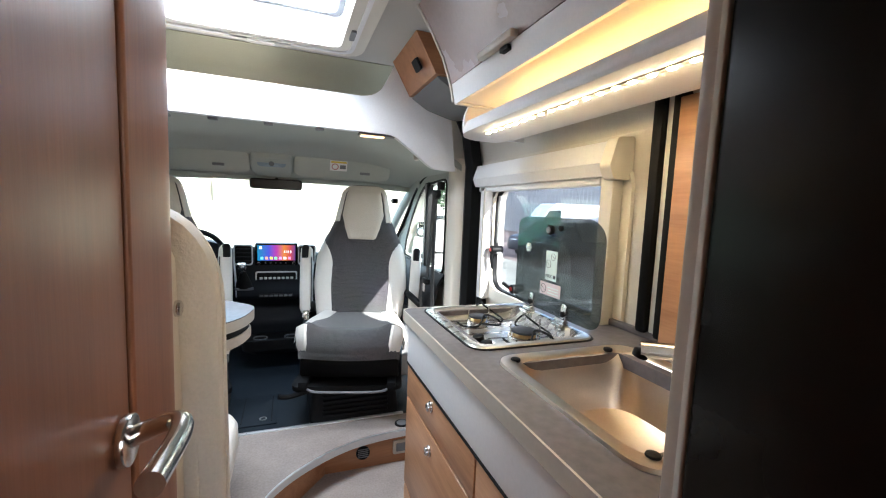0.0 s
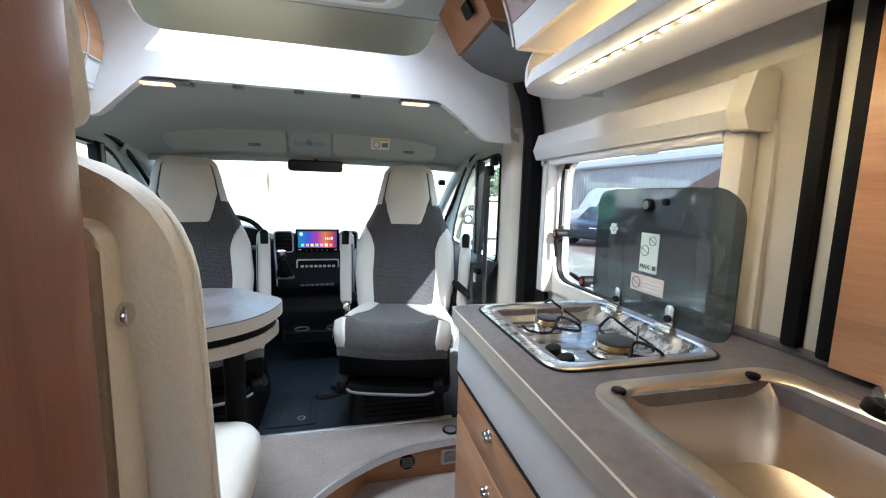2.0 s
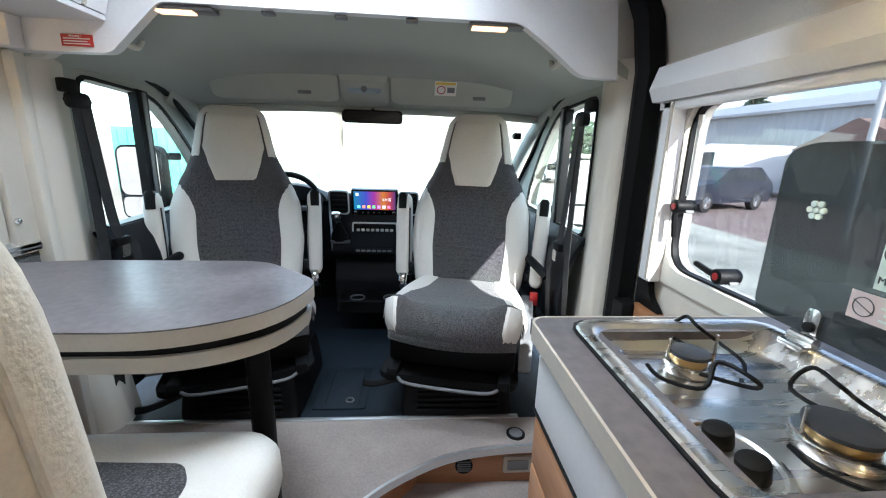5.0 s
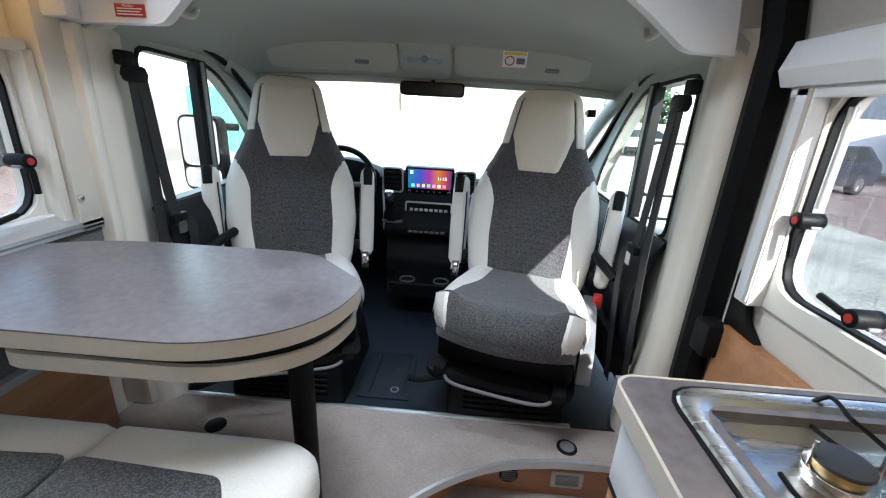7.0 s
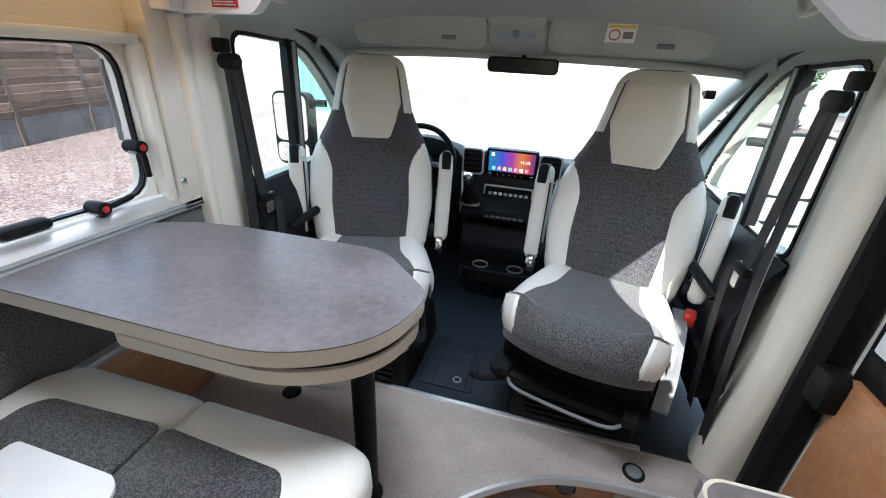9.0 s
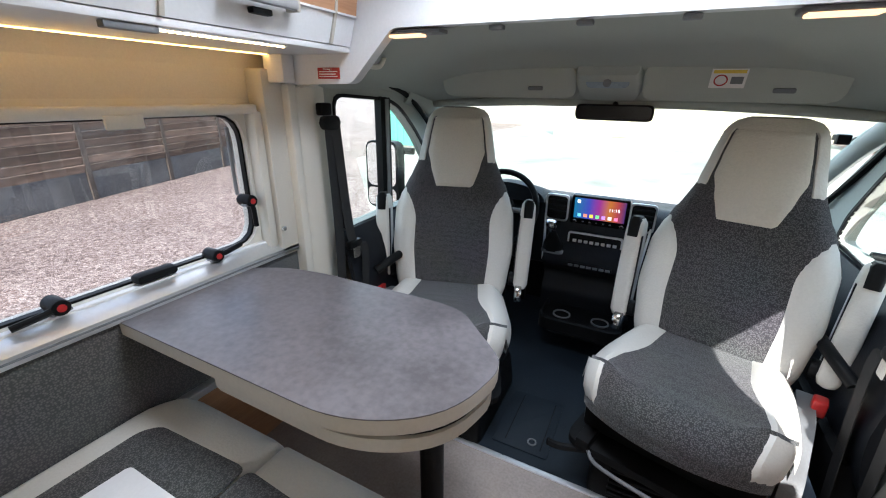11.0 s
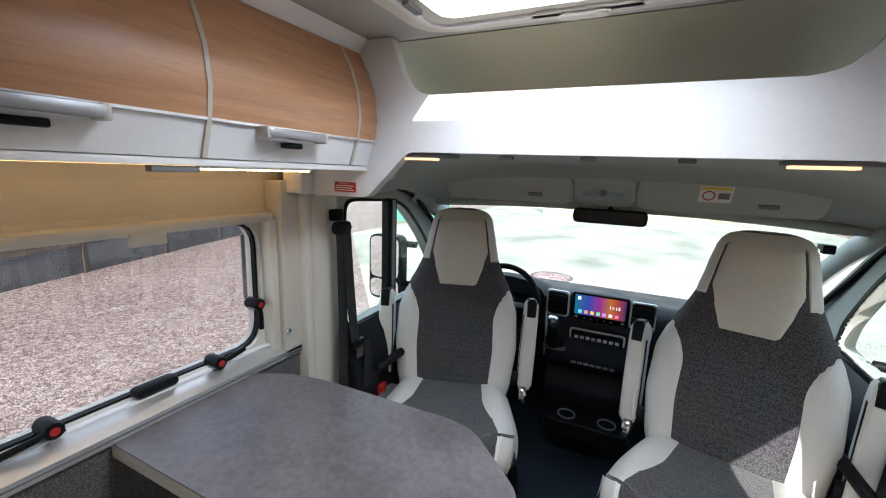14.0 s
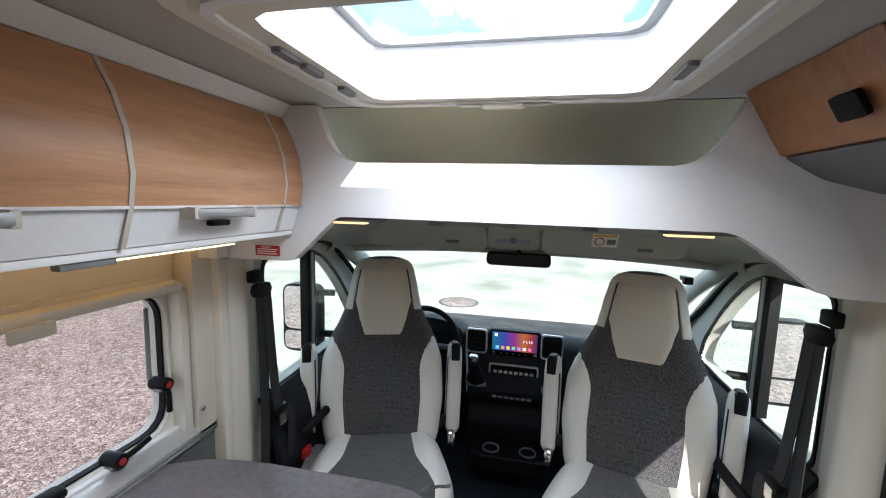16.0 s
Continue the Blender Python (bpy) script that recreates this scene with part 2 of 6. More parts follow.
# ---- building helpers ----
def part(name, bm, material, parent=None, label="", smooth=True, m=None):
    """Links a bmesh as one mesh object under a thing or a part."""
    bmesh.ops.recalc_face_normals(bm, faces=bm.faces)
    me = bpy.data.meshes.new(name)
    bm.to_mesh(me)
    bm.free()
    if smooth:
        me.shade_smooth()
        me.set_sharp_from_angle(angle=radians(38))
    me.materials.append(material)
    ob = new(name, me)
    if parent is not None:
        ob.parent = parent
    if m is not None:
        ob.matrix_basis = m
    if label:
        ob["label"] = label
    return ob


def thing(name, label, category, group="", at=(0, 0, 0), rz=0.0, kind=""):
    return tagged(place(new(name), pose(*at, 0, 0, rz)), label, category, group, kind)


def place(ob, m):
    ob.matrix_basis = m
    return ob


def box(lo, hi, bevel=0.004, seg=2, bm=None):
    bm = bm or bmesh.new()
    lo, hi = Vector(lo), Vector(hi)
    r = bmesh.ops.create_cube(bm, size=1.0, matrix=Matrix.Translation((lo + hi) / 2) @ Matrix.Diagonal((*(hi - lo), 1)))
    if bevel:
        b = min(bevel, 0.45 * min(hi - lo))
        es = {e for v in r["verts"] for e in v.link_edges}
        bmesh.ops.bevel(bm, geom=list(es), offset=b, segments=seg, affect="EDGES", profile=0.5)
    return bm


def to_axis(axis, a, b, c):
    """(a, b) in the plane across the axis, c along it."""
    return {"x": (c, a, b), "y": (a, c, b), "z": (a, b, c)}[axis]


def prism(pts, axis, c0, c1, bevel=0.0, bm=None):
    """A closed outline pushed along an axis: x takes (y, z) points, y takes (x, z), z takes (x, y)."""
    bm = bm or bmesh.new()
    v0 = [bm.verts.new(to_axis(axis, a, b, c0)) for a, b in pts]
    v1 = [bm.verts.new(to_axis(axis, a, b, c1)) for a, b in pts]
    n = len(pts)
    fs = [bm.faces.new(v0), bm.faces.new(v1[::-1])]
    for i in range(n):
        bm.faces.new((v0[i], v1[i], v1[(i + 1) % n], v0[(i + 1) % n]))
    if bevel:
        es = [e for f in fs for e in f.edges]
        bmesh.ops.bevel(bm, geom=es, offset=bevel, segments=2, affect="EDGES", profile=0.5)
    return bm


def rounded(pts, radii, seg=6):
    """Outline with rounded corners; radii is one number or one for each corner."""
    out, n = [], len(pts)
    for i, p in enumerate(pts):
        r = radii[i] if isinstance(radii, (list, tuple)) else radii
        p, a, b = Vector(p), Vector(pts[i - 1]), Vector(pts[(i + 1) % n])
        if r <= 0:
            out.append(tuple(p))
            continue
        da, db = (a - p), (b - p)
        k = min(r, 0.49 * da.length, 0.49 * db.length)
        p0, p1 = p + da.normalized() * k, p + db.normalized() * k
        for s in range(seg + 1):
            t = s / seg
            out.append(tuple((1 - t) ** 2 * p0 + 2 * t * (1 - t) * p + t * t * p1))
    return out


def rrect(a0, b0, a1, b1, r, seg=6):
    return rounded([(a0, b0), (a1, b0), (a1, b1), (a0, b1)], r, seg)


def resample(pts, n):
    pts = [Vector(p) for p in pts]
    ring_pts = pts + [pts[0]]
    ls = [0.0]
    for p, q in zip(ring_pts, ring_pts[1:]):
        ls.append(ls[-1] + (q - p).length)
    out, k = [], 0
    for i in range(n):
        d = ls[-1] * i / n
        while ls[k + 1] < d:
            k += 1
        t = (d - ls[k]) / max(1e-9, ls[k + 1] - ls[k])
        out.append(ring_pts[k].lerp(ring_pts[k + 1], t))
    return out


def by_angle(pts, n):
    """Points of a closed outline at even angles round its middle."""
    c = sum((Vector(p) for p in pts), Vector((0, 0))) / len(pts)
    dense = resample(pts, 900)
    ang = [(math.atan2(p.y - c.y, p.x - c.x), p) for p in dense]
    return [min(ang, key=lambda q: abs(math.remainder(q[0] - (-math.pi + 2 * math.pi * i / n), 2 * math.pi)))[1] for i in range(n)]


def frame_ring(outer, inner, axis, c0, c1, n=72, bm=None, angle=False):
    """A frame between two outlines, with thickness."""
    bm = bm or bmesh.new()
    f = by_angle if angle else resample
    o, i_ = f(outer, n), f(inner, n)
    rows = [[bm.verts.new(to_axis(axis, p[0], p[1], c)) for p in ps] for ps, c in ((o, c0), (o, c1), (i_, c1), (i_, c0))]
    for r in range(4):
        a, b = rows[r], rows[(r + 1) % 4]
        for k in range(n):
            bm.faces.new((a[k], b[k], b[(k + 1) % n], a[(k + 1) % n]))
    return bm


def loft(rings, cap=True, closed=True, bm=None, first=True):
    bm = bm or bmesh.new()
    vs = [[bm.verts.new(p) for p in r] for r in rings]
    n = len(rings[0])
    for a, b in zip(vs, vs[1:]):
        for k in range(n if closed else n - 1):
            bm.faces.new((a[k], a[(k + 1) % n], b[(k + 1) % n], b[k]))
    if cap and closed:
        if first:
            bm.faces.new(vs[0])
        bm.faces.new(vs[-1])
    return bm


def sheet(rows, thick=0.01, push=(0, 0, 1), bm=None):
    """A surface given as rows of points, thickened along push."""
    bm = bm or bmesh.new()
    p = Vector(push) * thick
    a = [[bm.verts.new(q) for q in r] for r in rows]
    b = [[bm.verts.new(Vector(q) + p) for q in r] for r in rows]
    nr, nc = len(rows), len(rows[0])
    for g in (a, b):
        for i in range(nr - 1):
            for j in range(nc - 1):
                bm.faces.new((g[i][j], g[i][j + 1], g[i + 1][j + 1], g[i + 1][j]))
    for i in range(nr - 1):
        for j in (0, nc - 1):
            bm.faces.new((a[i][j], a[i + 1][j], b[i + 1][j], b[i][j]))
    for j in range(nc - 1):
        for i in (0, nr - 1):
            bm.faces.new((a[i][j], a[i][j + 1], b[i][j + 1], b[i][j]))
    return bm


def tube(pts, r, seg=10, bm=None, flat=None):
    """A round bar along points; flat=(a, b) makes a band with half sizes a, b."""
    pts = [Vector(p) for p in pts]
    rings, up = [], Vector((0.13, 0.2, 0.97))
    for i, p in enumerate(pts):
        d = (pts[min(i + 1, len(pts) - 1)] - pts[max(i - 1, 0)]).normalized()
        s = d.cross(up)
        if s.length < 1e-4:
            s = d.cross(Vector((1, 0, 0)))
        s.normalize()
        up = s.cross(d).normalized()
        ra, rb = flat or (r, r)
        rings.append([p + s * ra * math.cos(2 * math.pi * k / seg) + up * rb * math.sin(2 * math.pi * k / seg) for k in range(seg)])
    return loft(rings, bm=bm)


def curve_pts(pts, n=8):
    """A smooth line through points."""
    pts = [Vector(p) for p in pts]
    out = []
    for i in range(len(pts) - 1):
        p0, p1, p2, p3 = pts[max(i - 1, 0)], pts[i], pts[i + 1], pts[min(i + 2, len(pts) - 1)]
        for k in range(n):
            t = k / n
            out.append(0.5 * ((2 * p1) + (p2 - p0) * t + (2 * p0 - 5 * p1 + 4 * p2 - p3) * t * t + (3 * p1 - p0 - 3 * p2 + p3) * t ** 3))
    return out + [pts[-1]]


def disc(centre, axis, r, h, seg=24, bevel=0.0, bm=None, r2=None):
    """A short round body along an axis vector."""
    bm = bm or bmesh.new()
    q = Vector(axis).to_track_quat("Z", "Y").to_matrix().to_4x4()
    ret = bmesh.ops.create_cone(bm, cap_ends=True, segments=seg, radius1=r, radius2=r if r2 is None else r2, depth=h, matrix=Matrix.Translation(centre) @ q)
    if bevel:
        es = {e for v in ret["verts"] for e in v.link_edges if len(e.link_faces) == 2 and any(len(f.verts) > 4 for f in e.link_faces)}
        bmesh.ops.bevel(bm, geom=list(es), offset=bevel, segments=2, affect="EDGES", profile=0.5)
    return bm


def structure(name, bm, material, label, category, smooth=True):
    return tagged(part(name, bm, material, None, "", smooth), label, category, "", "structure")


def text_bars(parent, rows, material, name="print_line"):
    for lo, hi in rows:
        part(name, box(lo, hi, 0.0), material, parent, "", False)


def text_mesh(body, size, m, material, parent, name="lettering"):
    cu = bpy.data.curves.new(name, "FONT")
    cu.body, cu.size, cu.extrude = body, size, 0.0004
    tmp = bpy.data.objects.new(name, cu)
    scene.collection.objects.link(tmp)
    me = bpy.data.meshes.new_from_object(tmp.evaluated_get(bpy.context.evaluated_depsgraph_get()))
    bpy.data.objects.remove(tmp)
    bpy.data.curves.remove(cu)
    me.materials.clear()
    me.materials.append(material)
    ob = new(name, me)
    ob.parent = parent
    ob.matrix_basis = m
    return ob

# ---- structure: floor, walls, roof ----
GROUND = -0.55
FLOOR, POD, CEIL = 0.0, 0.16, 1.825

structure("floor_low", box((-0.97, -0.62, -0.05), (0.97, 2.30, FLOOR), 0), M_CARPET, "mauve-beige vinyl floor of the low aisle", "floor")
arc = [(-0.10, 0.62)] + [(-0.10 + 0.0, 1.30), (-0.085, 1.60), (-0.05, 1.82), (0.0, 1.95), (0.05, 2.025), (0.125, 2.096), (0.232, 2.167), (0.351, 2.220), (0.50, 2.248), (0.66, 2.256), (0.93, 2.258)]
pod_edge = [(p[0], p[1]) for p in curve_pts([(a, b, 0) for a, b in arc[1:]], 6)]
structure("floor_podium", prism(pod_edge + [(0.93, 2.408), (-0.95, 2.408), (-0.95, 1.30)], "z", POD - 0.03, POD), M_CARPET, "raised mauve-beige vinyl floor with a curved edge", "floor")
# pale edging along the curve of the podium
edge_rows = [[(x, y - 0.004, POD - 0.028), (x, y - 0.006, POD + 0.002)] for x, y in pod_edge]
structure("trim_podium_edge", sheet(edge_rows, 0.012, (0, 1, 0.1)), M_ALU, "pale metal edging along the curved floor step", "edging")
riser = thing("step_riser", "honey-coloured wooden riser boards under the curved floor edge", "step riser", kind="structure")
part("riser_board", box((0.23, 2.268, 0.0), (0.93, 2.282, POD - 0.03), 0.002), M_WOODX, riser)
part("riser_board", prism([(0.23, 2.268), (-0.06, 1.93), (-0.075, 1.94), (0.23, 2.284)], "z", 0.0, POD - 0.03), M_WOODX, riser)
part("riser_board", prism([(-0.06, 1.93), (-0.12, 1.30), (-0.135, 1.30), (-0.075, 1.94)], "z", 0.0, POD - 0.03), M_WOODX, riser)
structure("floor_cab", box((-0.97, 2.42, POD - 0.04), (0.97, 3.75, POD - 0.002), 0), M_RUBBER, "dark blue-grey rubber cab floor mat", "floor")
structure("trim_floor_strip", box((-0.95, 2.404, POD - 0.02), (0.62, 2.424, POD + 0.006), 0.003), M_ALU, "bright metal strip between cab mat and living floor", "threshold strip")

# side walls: flat below, leaning inwards above
RW, LW = 0.95, -0.97


def wall_piece(name, side, y0, y1, z0, z1, material, label):
    x = RW if side > 0 else LW
    return structure(name, box((min(x, x + side * 0.04), y0, z0), (max(x, x + side * 0.04), y1, z1), 0), material, label, "wall")


LWIN = (1.46, 2.235, 0.872, 1.305)
RWIN = (1.42, 2.175, 0.828, 1.31)
for nm, side, w, yend in (("wall_left", -1, LWIN, 2.36), ("wall_right", 1, RWIN, 2.38)):
    y0, y1, z0, z1 = w
    lab = "warm grey van side wall lining"
    x = RW if side > 0 else LW
    bm = bmesh.new()
    for lo, hi in (((y0, 0.0), (y1, z0)), ((y0, z1), (y1, 1.42)), ((-0.62, 0.0), (y0, 1.42)), ((y1, 0.0), (yend, 1.42))):
        box((min(x, x + side * 0.04), lo[0], lo[1]), (max(x, x + side * 0.04), hi[0], hi[1]), 0, bm=bm)
    structure(nm, bm, M_WALL, lab, "wall")
    prof = [(x, 1.42), (x - side * 0.035, 1.55), (x - side * 0.10, 1.66), (x - side * 0.20, 1.76), (x - side * 0.30, 1.83)]
    prof += [(a + side * 0.04, b + 0.01) for a, b in prof[::-1]]
    structure(nm + "_upper", prism(prof, "y", -0.62, 2.378), M_WALL, "curved upper side wall lining of the van", "wall")
# rear wall out of view; its opening is added to brighten the aisle
bm = bmesh.new()
for lo, hi in (((-0.97, 0.0), (-0.02, 1.85)), ((0.40, 0.0), (0.97, 1.85)), ((-0.02, 0.0), (0.40, 0.95)), ((-0.02, 1.60), (0.40, 1.85))):
    box((lo[0], -0.64, lo[1]), (hi[0], -0.60, hi[1]), 0, bm=bm)
structure("wall_back", bm, M_WALL, "plain unseen rear wall of the van with an opening added for daylight", "wall")
for s in (-1, 1):
    pts = [(0.62, 1.49), (0.72, 1.44), (0.83, 1.375), (1.02, 1.34), (1.02, 1.85), (0.62, 1.85)]
    structure("wall_shoulder", prism([(s * a, b) for a, b in pts], "y", 2.386, 2.42), M_TRIM, "beige roof shoulder trim above the belt pillar", "wall")
    structure("trim_door_opening_seal", tube(curve_pts([(s * 0.868, 2.56, 1.405), (s * 0.866, 2.80, 1.398), (s * 0.862, 2.98, 1.365), (s * 0.856, 3.14, 1.275), (s * 0.846, 3.32, 1.12), (s * 0.836, 3.52, 0.955), (s * 0.83, 3.62, 0.86)], 6), 0.012, 8), M_BLACK, "black rubber seal round the cab door opening", "door seal")

# ceiling with the skylight opening
SK = (-0.325, 0.268, 1.76, 2.218)
bm = bmesh.new()
for lo, hi in (((-0.80, -0.62), (0.80, SK[2])), ((-0.80, SK[3]), (0.80, 2.42)), ((-0.80, SK[2]), (SK[0], SK[3])), ((SK[1], SK[2]), (0.80, SK[3]))):
    box((lo[0], lo[1], CEIL), (hi[0], hi[1], CEIL + 0.03), 0, bm=bm)
structure("ceiling", bm, M_CEIL, "grey felt ceiling of the van", "ceiling")

skl = thing("skylight", "white framed roof window with clear acrylic dome", "roof window")
part("shaft", frame_ring(rrect(SK[0] - 0.01, SK[2] - 0.01, SK[1] + 0.01, SK[3] + 0.01, 0.05), rrect(SK[0] + 0.004, SK[2] + 0.004, SK[1] - 0.004, SK[3] - 0.004, 0.045), "z", CEIL - 0.005, CEIL + 0.10), M_WHITE, skl)
part("frame", frame_ring(rrect(SK[0] - 0.085, SK[2] - 0.085, SK[1] + 0.085, SK[3] + 0.075, 0.09), rrect(SK[0] + 0.006, SK[2] + 0.006, SK[1] - 0.006, SK[3] - 0.006, 0.04), "z", CEIL - 0.028, CEIL - 0.002), M_TRIM, skl, "cream plastic frame")
part("frame_lip", frame_ring(rrect(SK[0] - 0.045, SK[2] - 0.045, SK[1] + 0.045, SK[3] + 0.04, 0.06), rrect(SK[0] - 0.03, SK[2] - 0.03, SK[1] + 0.03, SK[3] + 0.026, 0.05), "z", CEIL - 0.034, CEIL - 0.026), M_WHITE, skl)
dome = part("dome", loft([[(a, b, z) for a, b in rrect(SK[0] + k, SK[2] + k, SK[1] - k, SK[3] - k, 0.05)] for k, z in ((-0.02, CEIL + 0.10), (0.0, CEIL + 0.135), (0.04, CEIL + 0.155))]), M_PANE_SKY, skl, "clear acrylic dome")
dome.visible_shadow = False
part("dome_frame", frame_ring(rrect(SK[0] - 0.03, SK[2] - 0.03, SK[1] + 0.03, SK[3] + 0.03, 0.05), rrect(SK[0] + 0.025, SK[2] + 0.025, SK[1] - 0.025, SK[3] - 0.025, 0.04), "z", CEIL + 0.086, CEIL + 0.10), M_GREY, skl)
hnd = part("handle_plate", prism(rrect(-0.135, SK[3] + 0.02, 0.085, SK[3] + 0.062, 0.02), "z", CEIL - 0.034, CEIL - 0.028, 0.002), M_TRIM, skl)
part("handle", prism(rrect(-0.075, SK[3] + 0.028, 0.025, SK[3] + 0.054, 0.013), "z", CEIL - 0.042, CEIL - 0.033, 0.003), M_TRIM, hnd)
for yy in (1.87, 1.95, 2.09):
    part("catch", prism(rrect(SK[0] - 0.03, yy, SK[0] - 0.012, yy + 0.06, 0.007), "z", CEIL - 0.036, CEIL - 0.026), M_GREY, skl)
part("catch", prism(rrect(SK[1] + 0.012, 2.02, SK[1] + 0.03, 2.10, 0.007), "z", CEIL - 0.036, CEIL - 0.026), M_GREY, skl)

# ---- overhead bulkhead panel between living room and cab ----
bulk = thing("overhead_bulkhead", "white laminate bulkhead panel above the cab with a cut-out top", "bulkhead panel", kind="structure")
out_pts = rounded([(-0.885, 1.378), (-0.622, 1.382), (-0.482, 1.516), (0.51, 1.512), (0.60, 1.452), (0.70, 1.376), (0.815, 1.372), (0.785, 1.61), (0.575, 1.82), (0.515, 1.82), (0.438, 1.662), (-0.482, 1.665), (-0.542, 1.82), (-0.70, 1.82), (-0.885, 1.68)],
                  [0.004, 0.02, 0.02, 0.03, 0.004, 0.03, 0.004, 0.004, 0.004, 0.004, 0.07, 0.07, 0.004, 0.004, 0.05])
part("panel", prism(out_pts, "y", 2.338, 2.372, 0.002), M_WHITE, bulk)
part("top_shelf", box((-0.50, 2.372, 1.634), (0.47, 2.60, 1.656), 0.002), M_WHITE, bulk)
rows = []
for k in range(13):
    a = k / 12
    yy, zz = 2.392 + 0.20 * (1 - (1 - a) ** 2), 1.822 - 0.165 * a ** 1.6
    rows.append([(x, yy, zz) for x in (-0.66, -0.3, 0, 0.3, 0.66)])
part("recess_lining", sheet(rows, 0.012, (0, 0.7, 0.7)), M_KHAKI, bulk, "khaki curved lining behind the cut-out")
for x0, x1 in ((-0.502, -0.405), (0.372, 0.475)):
    lamp = thing("bulkhead_spot_lamp", "small lit warm strip lamp under the white bulkhead", "lamp", "bulkhead lamps")
    part("housing", box((x0 - 0.01, 2.348, 1.502), (x1 + 0.055, 2.40, 1.512), 0.003), M_GREY, lamp)
    part("lens", box((x0, 2.352, 1.496), (x1, 2.385, 1.5025), 0.002), M_SPOT, lamp)
for x0 in (-0.22, -0.02, 0.18):
    clip_ = thing("blind_clip", "small grey clip under the bulkhead edge", "clip", "bulkhead clips")
    part("clip_body", box((x0, 2.35, 1.501), (x0 + 0.035, 2.372, 1.5115), 0.003), M_GREY, clip_)
warn = thing("red_warning_label", "red warning sticker with white lines of print", "sticker")
part("label_ground", box((-0.742, 2.3345, 1.394), (-0.662, 2.3372, 1.424), 0.0), M_RED, warn)
M_PRINT = worn("white_print", (0.8, 0.78, 0.76), 0.6, vary=0.03)
text_bars(warn, [((-0.736, 2.3335, 1.399 + 0.0065 * k), (-0.669 - 0.006 * (k % 2), 2.3348, 1.4015 + 0.0065 * k)) for k in range(3)], M_PRINT)
text_mesh("Warning !", 0.008, pose(-0.722, 2.3342, 1.4175, 90, 0, 0), M_PRINT, warn)

# ---- cab shell ----
def top_z(y):
    return 1.515 - 0.02 * (y - 2.37) if y < 2.85 else 1.505 - 0.155 * ((y - 2.85) / 0.40) ** 1.5


rows = []
for i in range(15):
    y = 2.372 + (3.26 - 2.372) * i / 14
    r = []
    for j in range(25):
        u = -1 + j / 12
        x = 0.875 * u
        edge = 1.37 if y < 2.9 else 1.37 - 0.06 * (y - 2.9) / 0.36
        r.append((x, y, top_z(y) - (top_z(y) - edge) * abs(u) ** 5))
    rows.append(r)
structure("ceiling_cab", sheet(rows, 0.03), M_LINER, "grey-green moulded cab headliner", "ceiling")


def visor(x0, x1, sticker):
    v = thing("sun_visor", "grey folded sun visor on the cab headliner" + (" with warning sticker" if sticker else ""), "sun visor", "cab sun visors")
    tilt = Matrix.Translation((0, 3.035, 1.474)) @ Matrix.Rotation(radians(30), 4, "X")
    bm = prism(rounded([(x0, -0.135), (x1, -0.135), (x1, -0.005), (x0, -0.005)], 0.035), "y", -0.012, 0.006, 0.005)
    part("flap", bm, M_LINER, v, m=tilt)
    part("grip", prism(rrect(x0 + 0.38, -0.10, x0 + 0.44, -0.085, 0.006), "y", -0.017, -0.012), M_GREY, v, m=tilt)
    part("hinge", tube([(x0 + 0.03, 0, 0.0), (x1 - 0.03, 0, 0.0)], 0.009), M_GREY, v, m=tilt)
    if sticker:
        st = part("sticker", box((x0 + 0.20, -0.0145, -0.085), (x0 + 0.30, -0.0125, -0.02), 0), M_PRINT, v, m=tilt)
        M_YEL = worn("yellow_print", (0.75, 0.55, 0.08), 0.6)
        part("sticker_band", box((x0 + 0.205, -0.0155, -0.034), (x0 + 0.295, -0.0146, -0.023), 0), M_YEL, st)
        part("sticker_sign", frame_ring([(x0 + 0.23 + 0.02 * math.cos(k / 3), -0.058 + 0.02 * math.sin(k / 3)) for k in range(19)], [(x0 + 0.23 + 0.016 * math.cos(k / 3), -0.058 + 0.016 * math.sin(k / 3)) for k in range(19)], "y", -0.0158, -0.0146, 24), M_RED, st)
        part("sticker_figure", box((x0 + 0.258, -0.0158, -0.070), (x0 + 0.292, -0.0146, -0.046), 0.0), M_GREY, st)
    return v


visor(-0.70, -0.135, False)
visor(0.10, 0.665, True)
con = thing("overhead_console", "grey overhead console with map lights between the sun visors", "console")
part("console_body", loft([[(x, y, z) for x, z in rrect(-0.02 - w, z0, -0.02 + w, z0 + h, 0.02)] for y, w, z0, h in ((3.235, 0.10, 1.345, 0.07), (3.13, 0.115, 1.365, 0.10), (3.06, 0.115, 1.397, 0.10), (3.02, 0.105, 1.432, 0.08))]), M_LINER, con)
part("light_lens", prism(rrect(-0.095, -0.028, 0.055, 0.028, 0.02), "y", -0.008, 0.004, 0.003), worn("frosted_blue_lens", (0.30, 0.36, 0.42), 0.25, vary=0.1), con, "frosted map light lens", m=Matrix.Translation((0, 3.05, 1.417)) @ Matrix.Rotation(radians(32), 4, "X"))
part("light_switch", disc((-0.02, 3.045, 1.408), (0, -1, -0.5), 0.014, 0.014), M_GREY, con)
mir = thing("rear_view_mirror", "black interior rear-view mirror hanging at the windscreen", "mirror")
part("mirror_shell", prism(rrect(-0.15, 1.268, 0.15, 1.331, 0.022), "y", 3.215, 3.245, 0.006), M_BLACK, mir)
part("mirror_glass", prism(rrect(-0.142, 1.275, 0.142, 1.324, 0.018), "y", 3.211, 3.2155), M_GLOSSBLACK, mir, "dimmed mirror glass")
